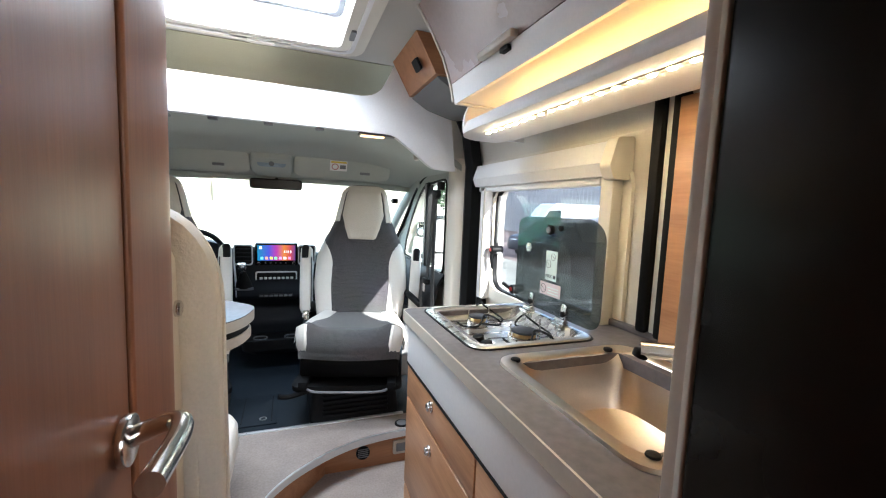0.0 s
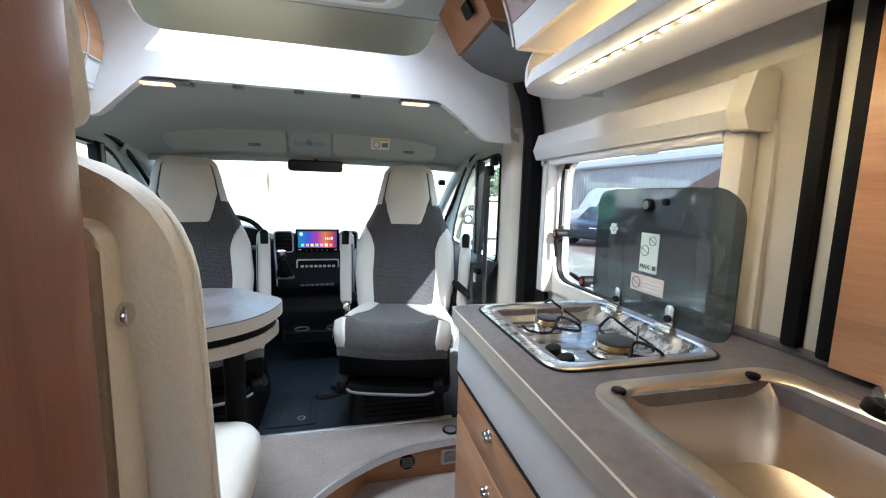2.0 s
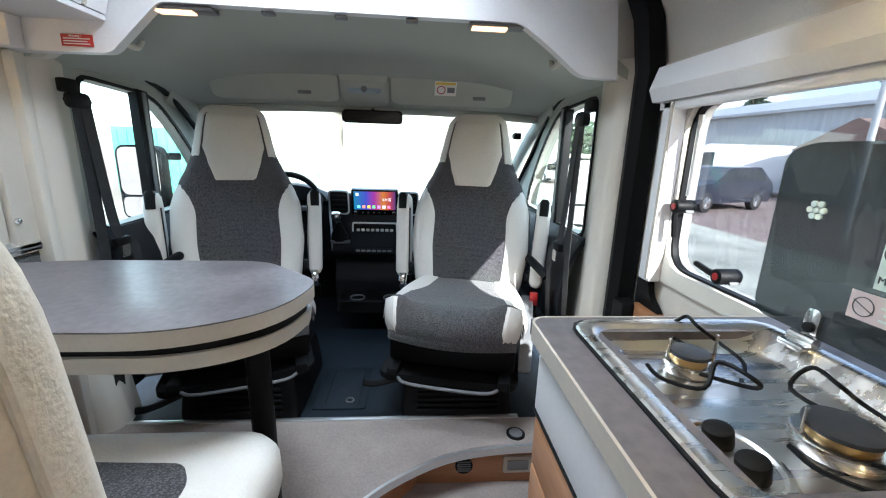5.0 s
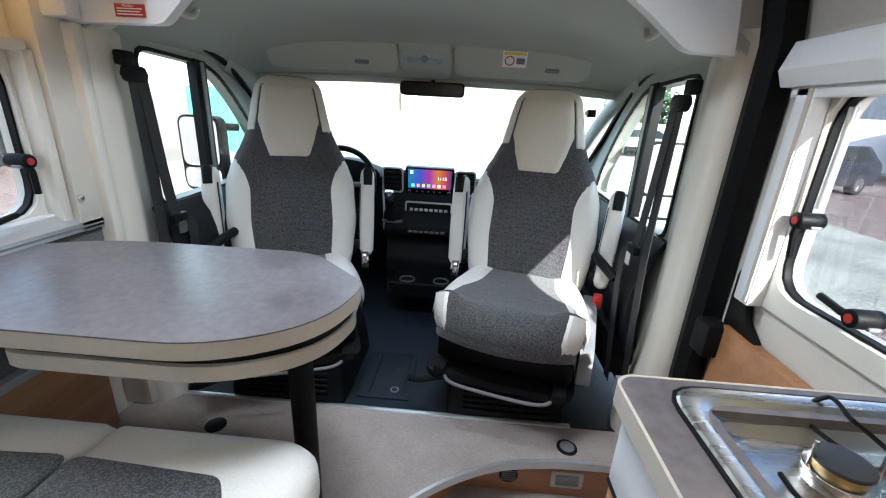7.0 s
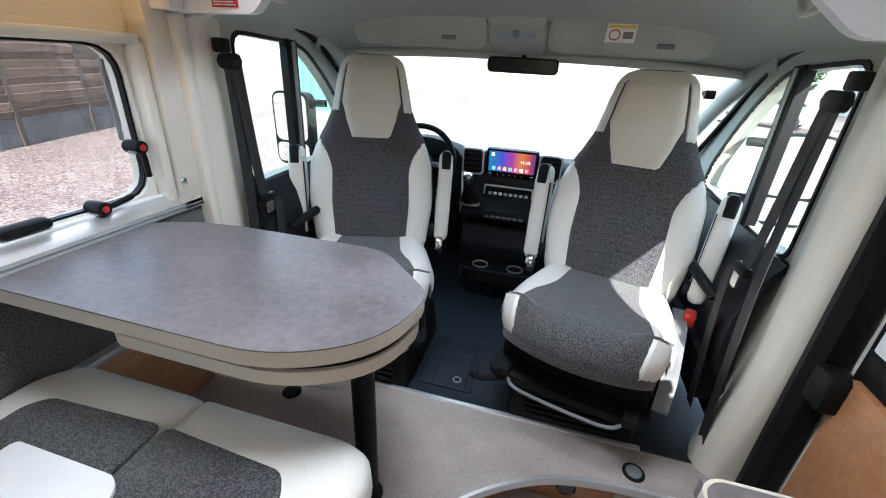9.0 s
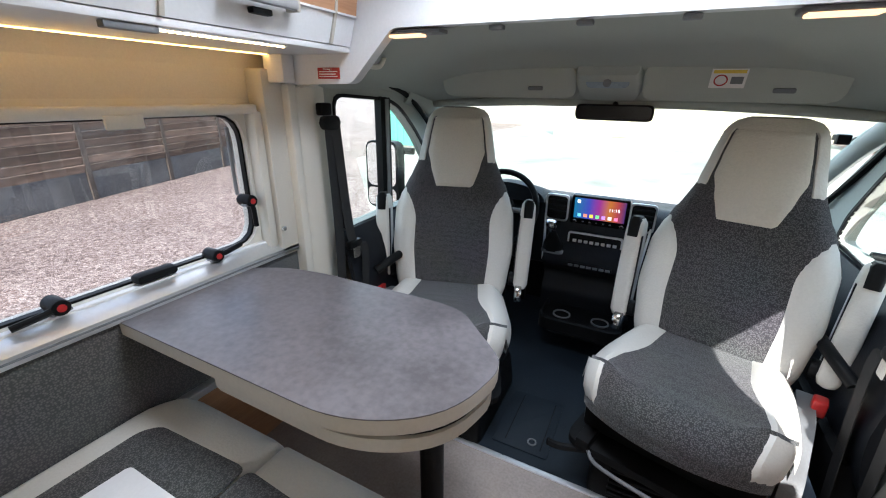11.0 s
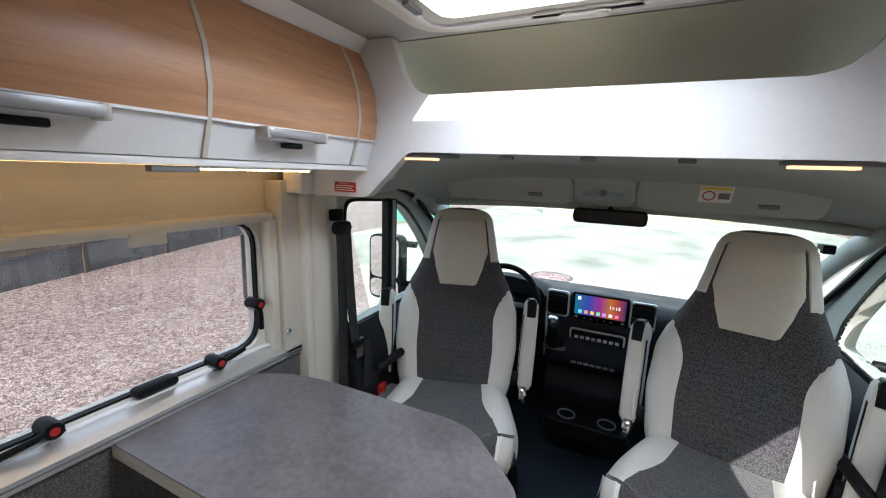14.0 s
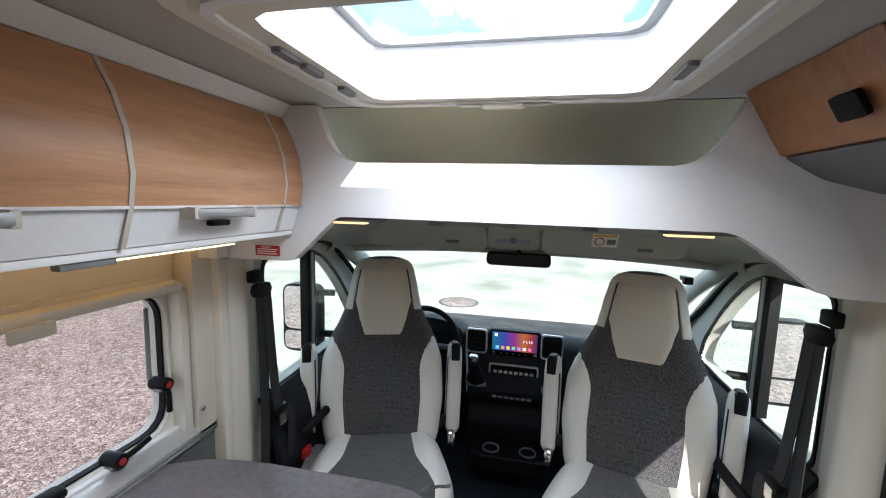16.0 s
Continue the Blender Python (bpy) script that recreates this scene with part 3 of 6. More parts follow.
part("mirror_stem", tube([(0, 3.24, 1.31), (0, 3.26, 1.332), (0, 3.29, 1.335)], 0.012), M_BLACK, mir)

tag_ = thing("windscreen_sensor", "small black sensor box stuck on the windscreen", "sensor")
part("sensor_box", box((0.745, 3.30, 1.215), (0.785, 3.33, 1.25), 0.005), M_BLACK, tag_)
part("sensor_foot", box((0.752, 3.325, 1.225), (0.778, 3.385, 1.245), 0.003), M_BLACK, tag_)
for s in (-1, 1):
    gh = thing("grab_handle", "small grey grab handle on the headliner edge", "grab handle", "headliner handles")
    part("handle_bar", tube(curve_pts([(s * 0.69, 2.46, 1.475), (s * 0.685, 2.48, 1.445), (s * 0.685, 2.56, 1.44), (s * 0.69, 2.60, 1.47)], 5), 0.009, 10), M_TRIM, gh)
    part("handle_base", box((s * 0.70 - 0.012, 2.445, 1.462), (s * 0.70 + 0.012, 2.475, 1.49), 0.004), M_GREY, gh)
# windscreen with its frame
rows = []
for i in range(9):
    a = i / 8
    rows.append([(x * (0.83 - 0.03 * a), 3.235 + 0.785 * a + 0.06 * (1 - x * x) * (0.3 + a), 1.325 - 0.525 * a + 0.02 * (1 - x * x)) for x in (-1, -0.75, -0.5, -0.25, 0, 0.25, 0.5, 0.75, 1)])
wsob = structure("window_windscreen", sheet(rows, 0.005, (0, 0.5, 0.86)), M_PANE_CAB, "large clear raked windscreen", "windscreen")
wsob.visible_shadow = False
for s in (-1, 1):
    structure("trim_a_pillar", tube(curve_pts([(s * 0.875, 3.02, 1.365), (s * 0.87, 3.20, 1.315), (s * 0.855, 3.42, 1.20), (s * 0.84, 3.75, 0.97), (s * 0.83, 4.05, 0.76)], 6), 0.045, 12, flat=(0.032, 0.05)), M_LINER, "grey padded windscreen pillar", "pillar")
structure("trim_windscreen_head", tube(curve_pts([(-0.85, 3.24, 1.315), (-0.4, 3.265, 1.335), (0, 3.275, 1.338), (0.4, 3.265, 1.335), (0.85, 3.24, 1.315)], 6), 0.02, 10), M_LINER, "grey edge of the headliner along the windscreen", "trim")


def cab_door(side):
    """Front cab door with window, quarter light, dark lower lining."""
    X = 0.855 if side > 0 else -0.875
    nm = "door_1" if side > 0 else "door_2"
    d = thing(nm, "cab door with pale frame, tinted window and dark lower lining", "vehicle door", kind="structure")
    outer = rounded([(2.40, 0.25), (3.60, 0.25), (3.60, 0.95), (3.22, 1.255), (2.98, 1.395), (2.40, 1.42)], [0.02, 0.1, 0.05, 0.1, 0.15, 0.02])
    inner = rounded([(2.545, 0.845), (3.33, 0.865), (3.30, 0.96), (3.13, 1.17), (2.93, 1.325), (2.545, 1.345)], [0.05, 0.03, 0.04, 0.12, 0.10, 0.05])
    x0, x1 = (X, X + 0.05) if side > 0 else (X - 0.05, X)
    part("door_frame", frame_ring(outer, inner, "x", x0, x1, 180, angle=True), M_LINER if side < 0 else M_LINER, d)
    seal_o = rounded([(2.535, 0.835), (3.345, 0.855), (3.315, 0.965), (3.14, 1.18), (2.935, 1.337), (2.535, 1.357)], [0.05, 0.03, 0.04, 0.12, 0.10, 0.05])
    part("window_seal", frame_ring(seal_o, inner, "x", X - side * 0.006, X + side * 0.004, 150, angle=True), M_BLACK, d)
    part("window_divider", prism(rounded([(2.815, 0.83), (2.885, 0.83), (2.885, 1.34), (2.815, 1.345)], 0.004), "x", X - side * 0.012, X + side * 0.02, 0.003), M_BLACK, d, "black window divider")
    part("divider_trim", prism([(2.845, 0.83), (2.868, 0.83), (2.868, 1.335), (2.845, 1.335)], "x", X - side * 0.016, X - side * 0.012), M_GREY, d)
    g = part("window_pane", prism(rounded([(2.55, 0.84), (3.33, 0.86), (3.13, 1.17), (2.93, 1.33), (2.55, 1.35)], 0.02), "x", X + side * 0.022, X + side * 0.027), M_PANE_CAB, d, "clear door glass")
    g.visible_shadow = False
    rows_ = []
    for k in range(11):
        a = k / 10
        rows_.append([(X - side * (0.015 + 0.075 * math.sin(math.pi * min(1, a * 1.25)) ** 0.7), y, 0.845 - 0.62 * a) for y in (2.50, 2.7, 2.9, 3.1, 3.3, 3.45)])
    part("door_lining", sheet(rows_, 0.02, (side, 0, 0)), M_DASH, d, "charcoal moulded door lining")
    part("door_pull", tube(curve_pts([(X - side * 0.10, 2.62, 0.66), (X - side * 0.14, 2.70, 0.70), (X - side * 0.14, 2.9, 0.70), (X - side * 0.10, 3.0, 0.67)], 5), 0.018), M_BLACK, d)
    part("door_pocket", box((X - side * 0.10, 2.55, 0.30), (X - side * 0.02, 3.2, 0.46), 0.02) if side > 0 else box((X + 0.02, 2.55, 0.30), (X + 0.10, 3.2, 0.46), 0.02), M_BLACK, d)
    # exterior mirror
    em = thing("door_mirror", "large black van door mirror seen through the door glass", "wing mirror", "door mirrors")
    ex = side * 1.07
    part("mirror_housing", loft([[(ex + side * a, y, z) for a, z in rrect(-0.10 + k, 0.78 + k, 0.10 - k, 1.13 - k, 0.05)] for y, k in ((3.10, 0.0), (3.16, 0.0), (3.22, 0.04))]), M_BLACK, em)
    part("mirror_face", prism([(ex + a, z) for a, z in rrect(-0.088, 0.90, 0.088, 1.12, 0.04)], "y", 3.094, 3.0995), M_MIRROR, em, "mirror glass")
    part("mirror_face", prism([(ex + a, z) for a, z in rrect(-0.088, 0.795, 0.088, 0.89, 0.03)], "y", 3.094, 3.0995), M_MIRROR, em, "wide-angle mirror glass")
    for zz in (0.86, 1.08):
        part("mirror_arm", tube([(X + side * 0.05, 3.18, zz), (ex - side * 0.08, 3.17, zz)], 0.018), M_BLACK, em)


cab_door(1)
cab_door(-1)

# B pillars
for s in (-1, 1):
    X = 0.855 if s > 0 else -0.885
    yb = 2.365 if s > 0 else 2.36
    prof = rounded([(X + s * 0.10, yb), (X + s * 0.02, yb), (X - s * 0.012, yb + 0.02), (X - s * 0.03, yb + 0.07), (X - s * 0.015, 2.485), (X + s * 0.01, 2.545), (X + s * 0.10, 2.545)], 0.012, 3)
    rings = []
    for k in range(9):
        a = k / 8
        z = POD + (1.44 - POD) * a
        push = -s * 0.055 * max(0, 1 - a / 0.3) ** 1.0
        rings.append([(x + (push if abs(x) < abs(X) + 0.05 else 0), y, z) for x, y in prof])
    structure("trim_b_pillar", loft(rings), M_TRIM, "beige moulded pillar trim beside the cab seat", "pillar")


def belt(side):
    b = thing("seat_belt", "black seat belt hanging from the pillar with a metal tongue", "seat belt", "front seat belts")
    X = 0.785 if side > 0 else -0.828
    yt = 2.44
    part("anchor", box((X - 0.014, yt - 0.025, 1.285), (X + 0.014, yt + 0.025, 1.325), 0.006), M_BLACK, b)
    part("guide", prism(rrect(yt - 0.04, 1.24, yt + 0.04, 1.285, 0.02), "x", X - side * 0.035, X - side * 0.012, 0.004), M_BLACK, b)
    xs = X - side * 0.028
    for pts in (((xs, yt + 0.02, 1.26), (xs - side * 0.012, yt + 0.05, 0.85), (xs - side * 0.02, yt + 0.12, 0.76), (xs, yt + 0.09, 0.30)), ((xs, yt - 0.01, 1.26), (xs, yt, 0.85), (xs + side * 0.012, yt, 0.55), (xs + side * 0.03, yt, 0.24))):
        c = curve_pts(pts, 6)
        part("webbing", sheet([[p + Vector((0, -0.023, 0)), p + Vector((0, 0.023, 0))] for p in c], 0.002, (side, 0, 0)), M_BELT, b)
    tg = part("tongue_holder", box((xs - side * 0.012 - 0.012, yt + 0.03, 0.80), (xs - side * 0.012 + 0.012, yt + 0.10, 0.83), 0.006), M_BLACK, b)
    part("tongue", prism(rrect(yt + 0.05, 0.76, yt + 0.085, 0.807, 0.008), "x", xs - side * 0.022, xs - side * 0.018), M_CHROME, tg, "steel belt tongue")


belt(1)
belt(-1)

# sliding door seal and closing strip beside the kitchen
for y0, wdt in ((2.33, 0.04),):
    prof = [(RW - 0.06, 0.10), (RW - 0.06, 1.40), (RW - 0.085, 1.54), (RW - 0.14, 1.65), (RW - 0.235, 1.75)]
    structure("trim_door_seal", sheet([[(x, y0 - 0.03, z), (x - 0.02, y0, z), (x - 0.012, y0 + 0.03, z)] for x, z in prof], 0.05, (1, 0, 0)), M_BLACK, "black rubber seal of the sliding door", "door seal")
for y0, y1, x, m_, lab in ((1.272, 1.302, RW - 0.035, M_BLACK, "black rubber seal of the sliding door"), (1.212, 1.238, RW - 0.045, M_BLACK, "black rubber seal of the sliding door"), (1.238, 1.272, RW - 0.022, M_TRIM, "beige closing strip of the sliding door")):
    structure("trim_door_strip", box((x, y0, 0.90), (RW + 0.001, y1, 1.50), 0.008), m_, lab, "door seal")
structure("trim_wood_panel", box((RW - 0.06, 0.62, 0.90), (RW + 0.001, 1.205, 1.46), 0.002), M_WOOD, "cherry veneer panel on the wall behind the sink", "wall panel")


# ---- side windows ----
def side_window(side, w, name, label):
    y0, y1, z0, z1 = w
    X = RW if side > 0 else LW
    wn_ = thing(name, label, "window", kind="structure")
    xi = X - side * 0.006
    part("window_frame", frame_ring(rrect(y0 - 0.05, z0 - 0.035, y1 + 0.05, z1 + 0.03, 0.07), rrect(y0 + 0.012, z0 + 0.012, y1 - 0.012, z1 - 0.012, 0.08), "x", min(X - side * 0.012, X + side * 0.05), max(X - side * 0.012, X + side * 0.05)), M_TRIM, wn_)
    part("window_seal", frame_ring(rrect(y0 + 0.006, z0 + 0.006, y1 - 0.006, z1 - 0.006, 0.08), rrect(y0 + 0.018, z0 + 0.018, y1 - 0.018, z1 - 0.018, 0.078), "x", min(X + side * 0.002, X + side * 0.02), max(X + side * 0.002, X + side * 0.02)), M_BLACK, wn_)
    p = part("pane", prism(rrect(y0 + 0.01, z0 + 0.01, y1 - 0.01, z1 - 0.01, 0.08), "x", min(X + side * 0.014, X + side * 0.018), max(X + side * 0.014, X + side * 0.018)), M_PANE_DOOR if side > 0 else M_PANE_SIDE, wn_, "tinted acrylic pane")
    p.visible_shadow = False
    return wn_


def latch(parent, X, side, y, z, along):
    """Black window catch with a red release button; along is the lever's direction in the wall plane."""
    a = Vector((0, along[0], along[1]))
    c = Vector((X - side * 0.0, y, z))
    bm = disc(c, (side, 0, 0), 0.019, 0.056, 16, 0.004)
    tube([c + Vector((-side * 0.018, 0, 0)), c + Vector((-side * 0.022, 0, 0)) + a * 0.03, c + Vector((-side * 0.016, 0, 0)) + a * 0.085], 0.008, 8, bm)
    l_ = part("catch", bm, M_BLACK, parent)
    part("release_button", disc(c + Vector((-side * 0.026, 0, 0)), (side, 0, 0), 0.009, 0.008, 14), M_RED, l_, "red release button")
    part("catch_foot", box(tuple(c + Vector((-0.006, -0.022, -0.016))), tuple(c + Vector((0.02, 0.022, -0.008))), 0.003), M_GREY, l_)


lw = side_window(-1, LWIN, "window_1", "top-hung tinted window beside the dinette with black catches")
latch(lw, LW + 0.016, -1, 1.672, 0.902, (-1, -0.15))
latch(lw, LW + 0.016, -1, 2.05, 0.893, (1, 0.12))
latch(lw, LW + 0.014, -1, 2.195, 1.03, (0.1, -1))
latch(lw, LW + 0.014, -1, 1.498, 1.03, (-0.1, -1))
part("stay_arm", tube([(LW + 0.0, 2.175, 1.255), (LW - 0.005, 2.178, 1.05)], 0.006), M_GREY, lw)
part("middle_catch", box((LW - 0.004, 1.83, 0.884), (LW + 0.038, 1.935, 0.910), 0.011), M_BLACK, lw)
# blind cassette rail at the top and sill below
part("blind_rail", box((LW + 0.006, 1.30, 1.293), (LW + 0.055, 2.25, 1.321), 0.008), M_TRIM, lw)
part("blind_grip", box((LW + 0.053, 1.84, 1.270), (LW + 0.065, 1.92, 1.301), 0.003), M_TRIM, lw)
part("side_rail", box((LW + 0.006, 2.232, 0.86), (LW + 0.055, 2.262, 1.30), 0.006), M_TRIM, lw)
part("sill_groove", box((LW + 0.067, 0.95, 0.836), (LW + 0.0715, 2.335, 0.841), 0), M_GREY, lw)
part("sill_step", box((LW + 0.004, 1.40, 0.872), (LW + 0.03, 2.26, 0.882), 0.003), M_WHITE, lw)
part("window_sill", prism([(LW, 0.826), (LW + 0.07, 0.826), (LW + 0.07, 0.850), (LW + 0.03, 0.876), (LW, 0.876)], "y", 0.9, 2.34, 0.003), M_ALU, lw, "pale grey profiled sill rail")

rw = side_window(1, RWIN, "window_2", "tinted sliding-door window with a white blind cassette above")
latch(rw, RW - 0.0, 1, 1.94, 0.88, (1, 0.1))
latch(rw, RW - 0.0, 1, 1.60, 0.87, (-1, 0.05))
latch(rw, RW + 0.0, 1, 2.135, 1.02, (-0.05, -1))
part("stay_arm", tube([(RW - 0.002, 2.12, 1.26), (RW + 0.004, 2.128, 1.05)], 0.007), M_ALU, rw)
part("blind_cassette", prism([(RW - 0.075, 1.335), (RW - 0.055, 1.395), (RW - 0.01, 1.40), (RW - 0.005, 1.30), (RW - 0.06, 1.30)], "y", 1.42, 2.265, 0.006), M_WHITE, rw, "white roller blind cassette")
part("cassette_end", prism(rounded([(RW - 0.082, 1.325), (RW - 0.06, 1.40), (RW - 0.004, 1.405), (RW - 0.004, 1.29), (RW - 0.066, 1.29)], 0.008), "y", 1.38, 1.42, 0.003), M_TRIM, rw)
part("blind_bar", box((RW - 0.05, 1.45, 1.276), (RW - 0.025, 2.24, 1.302), 0.006), M_WHITE, rw)
part("side_rail", box((RW - 0.05, 1.40, 0.80), (RW - 0.012, 1.447, 1.30), 0.005), M_TRIM, rw, "cream blind guide rail")
part("side_rail", box((RW - 0.05, 2.165, 0.79), (RW - 0.012, 2.22, 1.30), 0.005), M_WHITE, rw, "white blind guide rail")
part("rail_groove", box((RW - 0.053, 2.170, 0.80), (RW - 0.046, 2.182, 1.295), 0.0), M_EDGE, rw)

# lower wall panels by the dinette
structure("trim_side_cloth_panel", box((LW + 0.002, 0.95, 0.53), (LW + 0.058, 2.345, 0.824), 0.003), M_CLOTHP, "charcoal cloth panel below the window", "wall panel")
structure("trim_table_rail", box((LW + 0.03, 1.30, 0.506), (LW + 0.085, 2.20, 0.530), 0.004), M_ALU, "aluminium table rail on the side wall", "rail")
structure("trim_side_wood", box((LW + 0.002, 1.30, POD), (LW + 0.05, 2.25, 0.504), 0.002), M_WOOD, "cherry veneer lower side panel", "wall panel")
bolt_ = thing("wall_bolt", "small chrome bolt head on the wall lining", "bolt")
part("bolt_head", disc((LW + 0.072, 2.276, 0.922), (1, 0, 0), 0.009, 0.014, 18, 0.004), M_CHROME, bolt_)
structure("trim_wall_post", box((LW + 0.001, 2.264, 0.826), (LW + 0.07, 2.345, 1.42), 0.003), M_WALL, "warm grey wall cover beside the window", "trim")
structure("trim_wall_edge", box((LW + 0.001, 2.335, POD), (LW + 0.10, 2.372, 1.38), 0.01), M_TRIM, "beige edge trim beside the belt pillar", "trim")

# ---- cab seats ----
def se(c, p):
    return math.copysign(abs(c) ** p, c)


def seat(name, label, at, rz, base_at, buckle_side):
    """Swivelled cab seat: faces -y in its own frame; x across, origin on the floor below the cushion."""
    s = thing(name, label, "cab seat", "swivelled cab seats", at, rz)
    H0, H1 = 0.335, 1.15

    def width(v):
        pts = ((0, 0.215), (0.12, 0.245), (0.3, 0.262), (0.48, 0.255), (0.6, 0.22), (0.68, 0.186), (0.75, 0.162), (0.85, 0.146), (0.94, 0.130), (0.98, 0.108), (1.0, 0.07))
        for (a, b), (c, d) in zip(pts, pts[1:]):
            if v <= c:
                t = (v - a) / (c - a)
                t = t * t * (3 - 2 * t) * 0.4 + t * 0.6
                return b + (d - b) * t
        return pts[-1][1]

    def depth(v):
        return 0.062 - 0.012 * v - 0.03 * max(0, (v - 0.93) / 0.07) ** 2

    def back(u, v, off=0.0):
        """u: fraction of half width on the front face, v: up."""
        w, d = width(v) + off, depth(v) + off
        lean = 0.22 + 0.16 * v - 0.02 * math.sin(math.pi * v)
        bol = 0.035 * max(0, abs(u) - 0.55) / 0.45 * (1 - max(0, (v - 0.5) / 0.2)) if v < 0.7 else 0
        y = lean - d * (1 - abs(u) ** 3.2) ** 0.5 - bol * (1 - abs(u) ** 8)
        return Vector((w * u, y, H0 + (H1 - H0) * v))

    rings = []
    for k in range(33):
        v = k / 32
        w, d = width(v), depth(v)
        lean = 0.22 + 0.16 * v - 0.02 * math.sin(math.pi * v)
        front = [back(-1 + 2 * j / 20, v) for j in range(21)]
        rear = [Vector((w * (1 - 2 * j / 10), lean + 0.05 * math.sin(math.pi * j / 10) ** 0.6, H0 + (H1 - H0) * v)) for j in range(1, 10)]
        rings.append(front + rear)
    br = part("backrest", loft(rings), M_CLOTH, s, "dark grey honeycomb cloth backrest")

    def patch(nm, v0, v1, ul, ur, mat_, lab, off=0.006, n=22, c=12):
        rws = []
        for i in range(n + 1):
            v = v0 + (v1 - v0) * i / n
            a, b = ul(v), ur(v)
            rws.append([back(a + (b - a) * j / c, v, off if 0 < i < n and 0 < j < c else -0.003) for j in range(c + 1)])
        return part(nm, sheet(rws, 0.004, (0, 1, 0)), mat_, br, lab)

    def bol_in(v):
        e = max(0.0, (v - 0.44) / 0.16)
        return 0.60 + 0.38 * e ** 2.2

    for sg in (-1, 1):
        patch("side_bolster", 0.03, 0.595, (lambda v: bol_in(v)) if sg > 0 else (lambda v: -0.995), (lambda v: 0.995) if sg > 0 else (lambda v: -bol_in(v)), M_LEATHER, "cream leatherette side bolster")
    patch("headrest_panel", 0.615, 0.965, lambda v: -min(0.80, 0.36 + 2.6 * (v - 0.615)), lambda v: min(0.80, 0.36 + 2.6 * (v - 0.615)), M_LEATHER2, "beige leatherette headrest panel", 0.0055)
    for sg in (-1, 1):
        patch("headrest_side", 0.735, 0.975, (lambda v: 0.79) if sg > 0 else (lambda v: -0.995), (lambda v: 0.995) if sg > 0 else (lambda v: -0.79), M_LEATHER, "cream leatherette headrest side", 0.0035)
    part("headrest_cap", loft([[Vector((p.x, p.y, p.z)) for p in [back(-1 + 2 * j / 20, v, 0.004) for j in range(21)] + [Vector(((width(v) + 0.004) * (1 - 2 * j / 10), 0.22 + 0.16 * v - 0.02 * math.sin(math.pi * v) + 0.053 * math.sin(math.pi * j / 10) ** 0.6, H0 + (H1 - H0) * v)) for j in range(1, 10)]] for v in (0.955, 0.97, 0.985, 0.997)]), M_LEATHER2, br)
    # seam across the back
    part("seam", tube([back(u, 0.40, 0.003) for u in (-0.58, -0.3, 0, 0.3, 0.58)], 0.0014, 6), M_CLOTH, br)

    # cushion
    def cush(u, v, off=0.0):
        """v from the rear (0) over the front roll (0.78) and down (1)."""
        w = (0.235 + 0.03 * math.sin(math.pi * min(1, v * 1.1))) + off
        if v < 0.72:
            y, z = 0.20 - 0.44 * v / 0.72, 0.435 + 0.035 * v / 0.72
        else:
            a = (v - 0.72) / 0.28 * math.pi * 0.62
            y, z = -0.24 - 0.075 * math.sin(a), 0.395 + 0.075 * math.cos(a)
        e = 1 - abs(u) ** 3.5
        drop = 0.10 * (1 - e ** 0.5)
        side = 0.022 * math.exp(-((abs(u) - 0.75) / 0.18) ** 2) * (1 if v < 0.75 else max(0, 1 - (v - 0.75) / 0.15))
        nrm = off
        y += 0.05 * u * u * min(1.0, max(0.0, (v - 0.25) / 0.45))
        if v >= 0.72:
            return Vector((w * u, y + drop * 0.5 - nrm * 0.7, z - drop * 0.3 + nrm * 0.5 + side))
        return Vector((w * u, y, z - drop + side + nrm))

    rws = [[cush(-1 + 2 * j / 24, k / 30) for j in range(25)] for k in range(31)]
    cu = part("cushion", sheet(rws, 0.03, (0, 0.15, -1)), M_CLOTH, s, "dark grey honeycomb cloth cushion")
    part("cushion_core", loft([[(a, b, z) for a, b in rrect(-0.235 + k, -0.255 + k, 0.235 - k, 0.20, 0.06)] for z, k in ((0.305, 0.05), (0.32, 0.015), (0.36, 0.0), (0.40, 0.02))]), M_CLOTH, cu)
    for sg in (-1, 1):
        rr = []
        for i in range(19):
            v = 0.02 + 0.95 * i / 18
            e = min(1.0, max(0.0, (v - 0.25) / 0.5))
            inner_u = 0.50 + 0.27 * e * e * (3 - 2 * e)
            cells = [inner_u + (1.0 - inner_u) * j / 8 for j in range(9)]
            rr.append([cush(sg * u, v, 0.007 if 0 < i < 18 and 0 < j else -0.002) for j, u in enumerate(cells)])
        part("cushion_side", sheet(rr, 0.006, (0, 0, -1)), M_LEATHER, cu, "cream leatherette cushion side")
    part("seat_valance", box((-0.235, -0.20, 0.21), (0.235, 0.24, 0.315), 0.02), M_BLACK, s)
    part("side_cover", loft([[(0.268 * buckle_side + dx, y, z) for y, z in rounded([(-0.20, 0.22), (0.22, 0.22), (0.24, 0.37), (0.02, 0.40), (-0.16, 0.33)], 0.03)] for dx in (-0.022, 0.022)]), M_GREY, s)
    part("recliner_knob", disc((-0.295 * buckle_side, 0.21, 0.40), (1, 0, 0), 0.045, 0.03, 24, 0.006), M_CHROME, s, "ribbed silver recliner wheel")
    bk = part("buckle_stalk", tube([(0.29 * buckle_side, 0.16, 0.28), (0.295 * buckle_side, 0.14, 0.37)], 0.014), M_BLACK, s)
    part("buckle", box((0.295 * buckle_side - 0.017, 0.115, 0.365), (0.295 * buckle_side + 0.017, 0.16, 0.415), 0.006), M_RED, bk, "red buckle release")
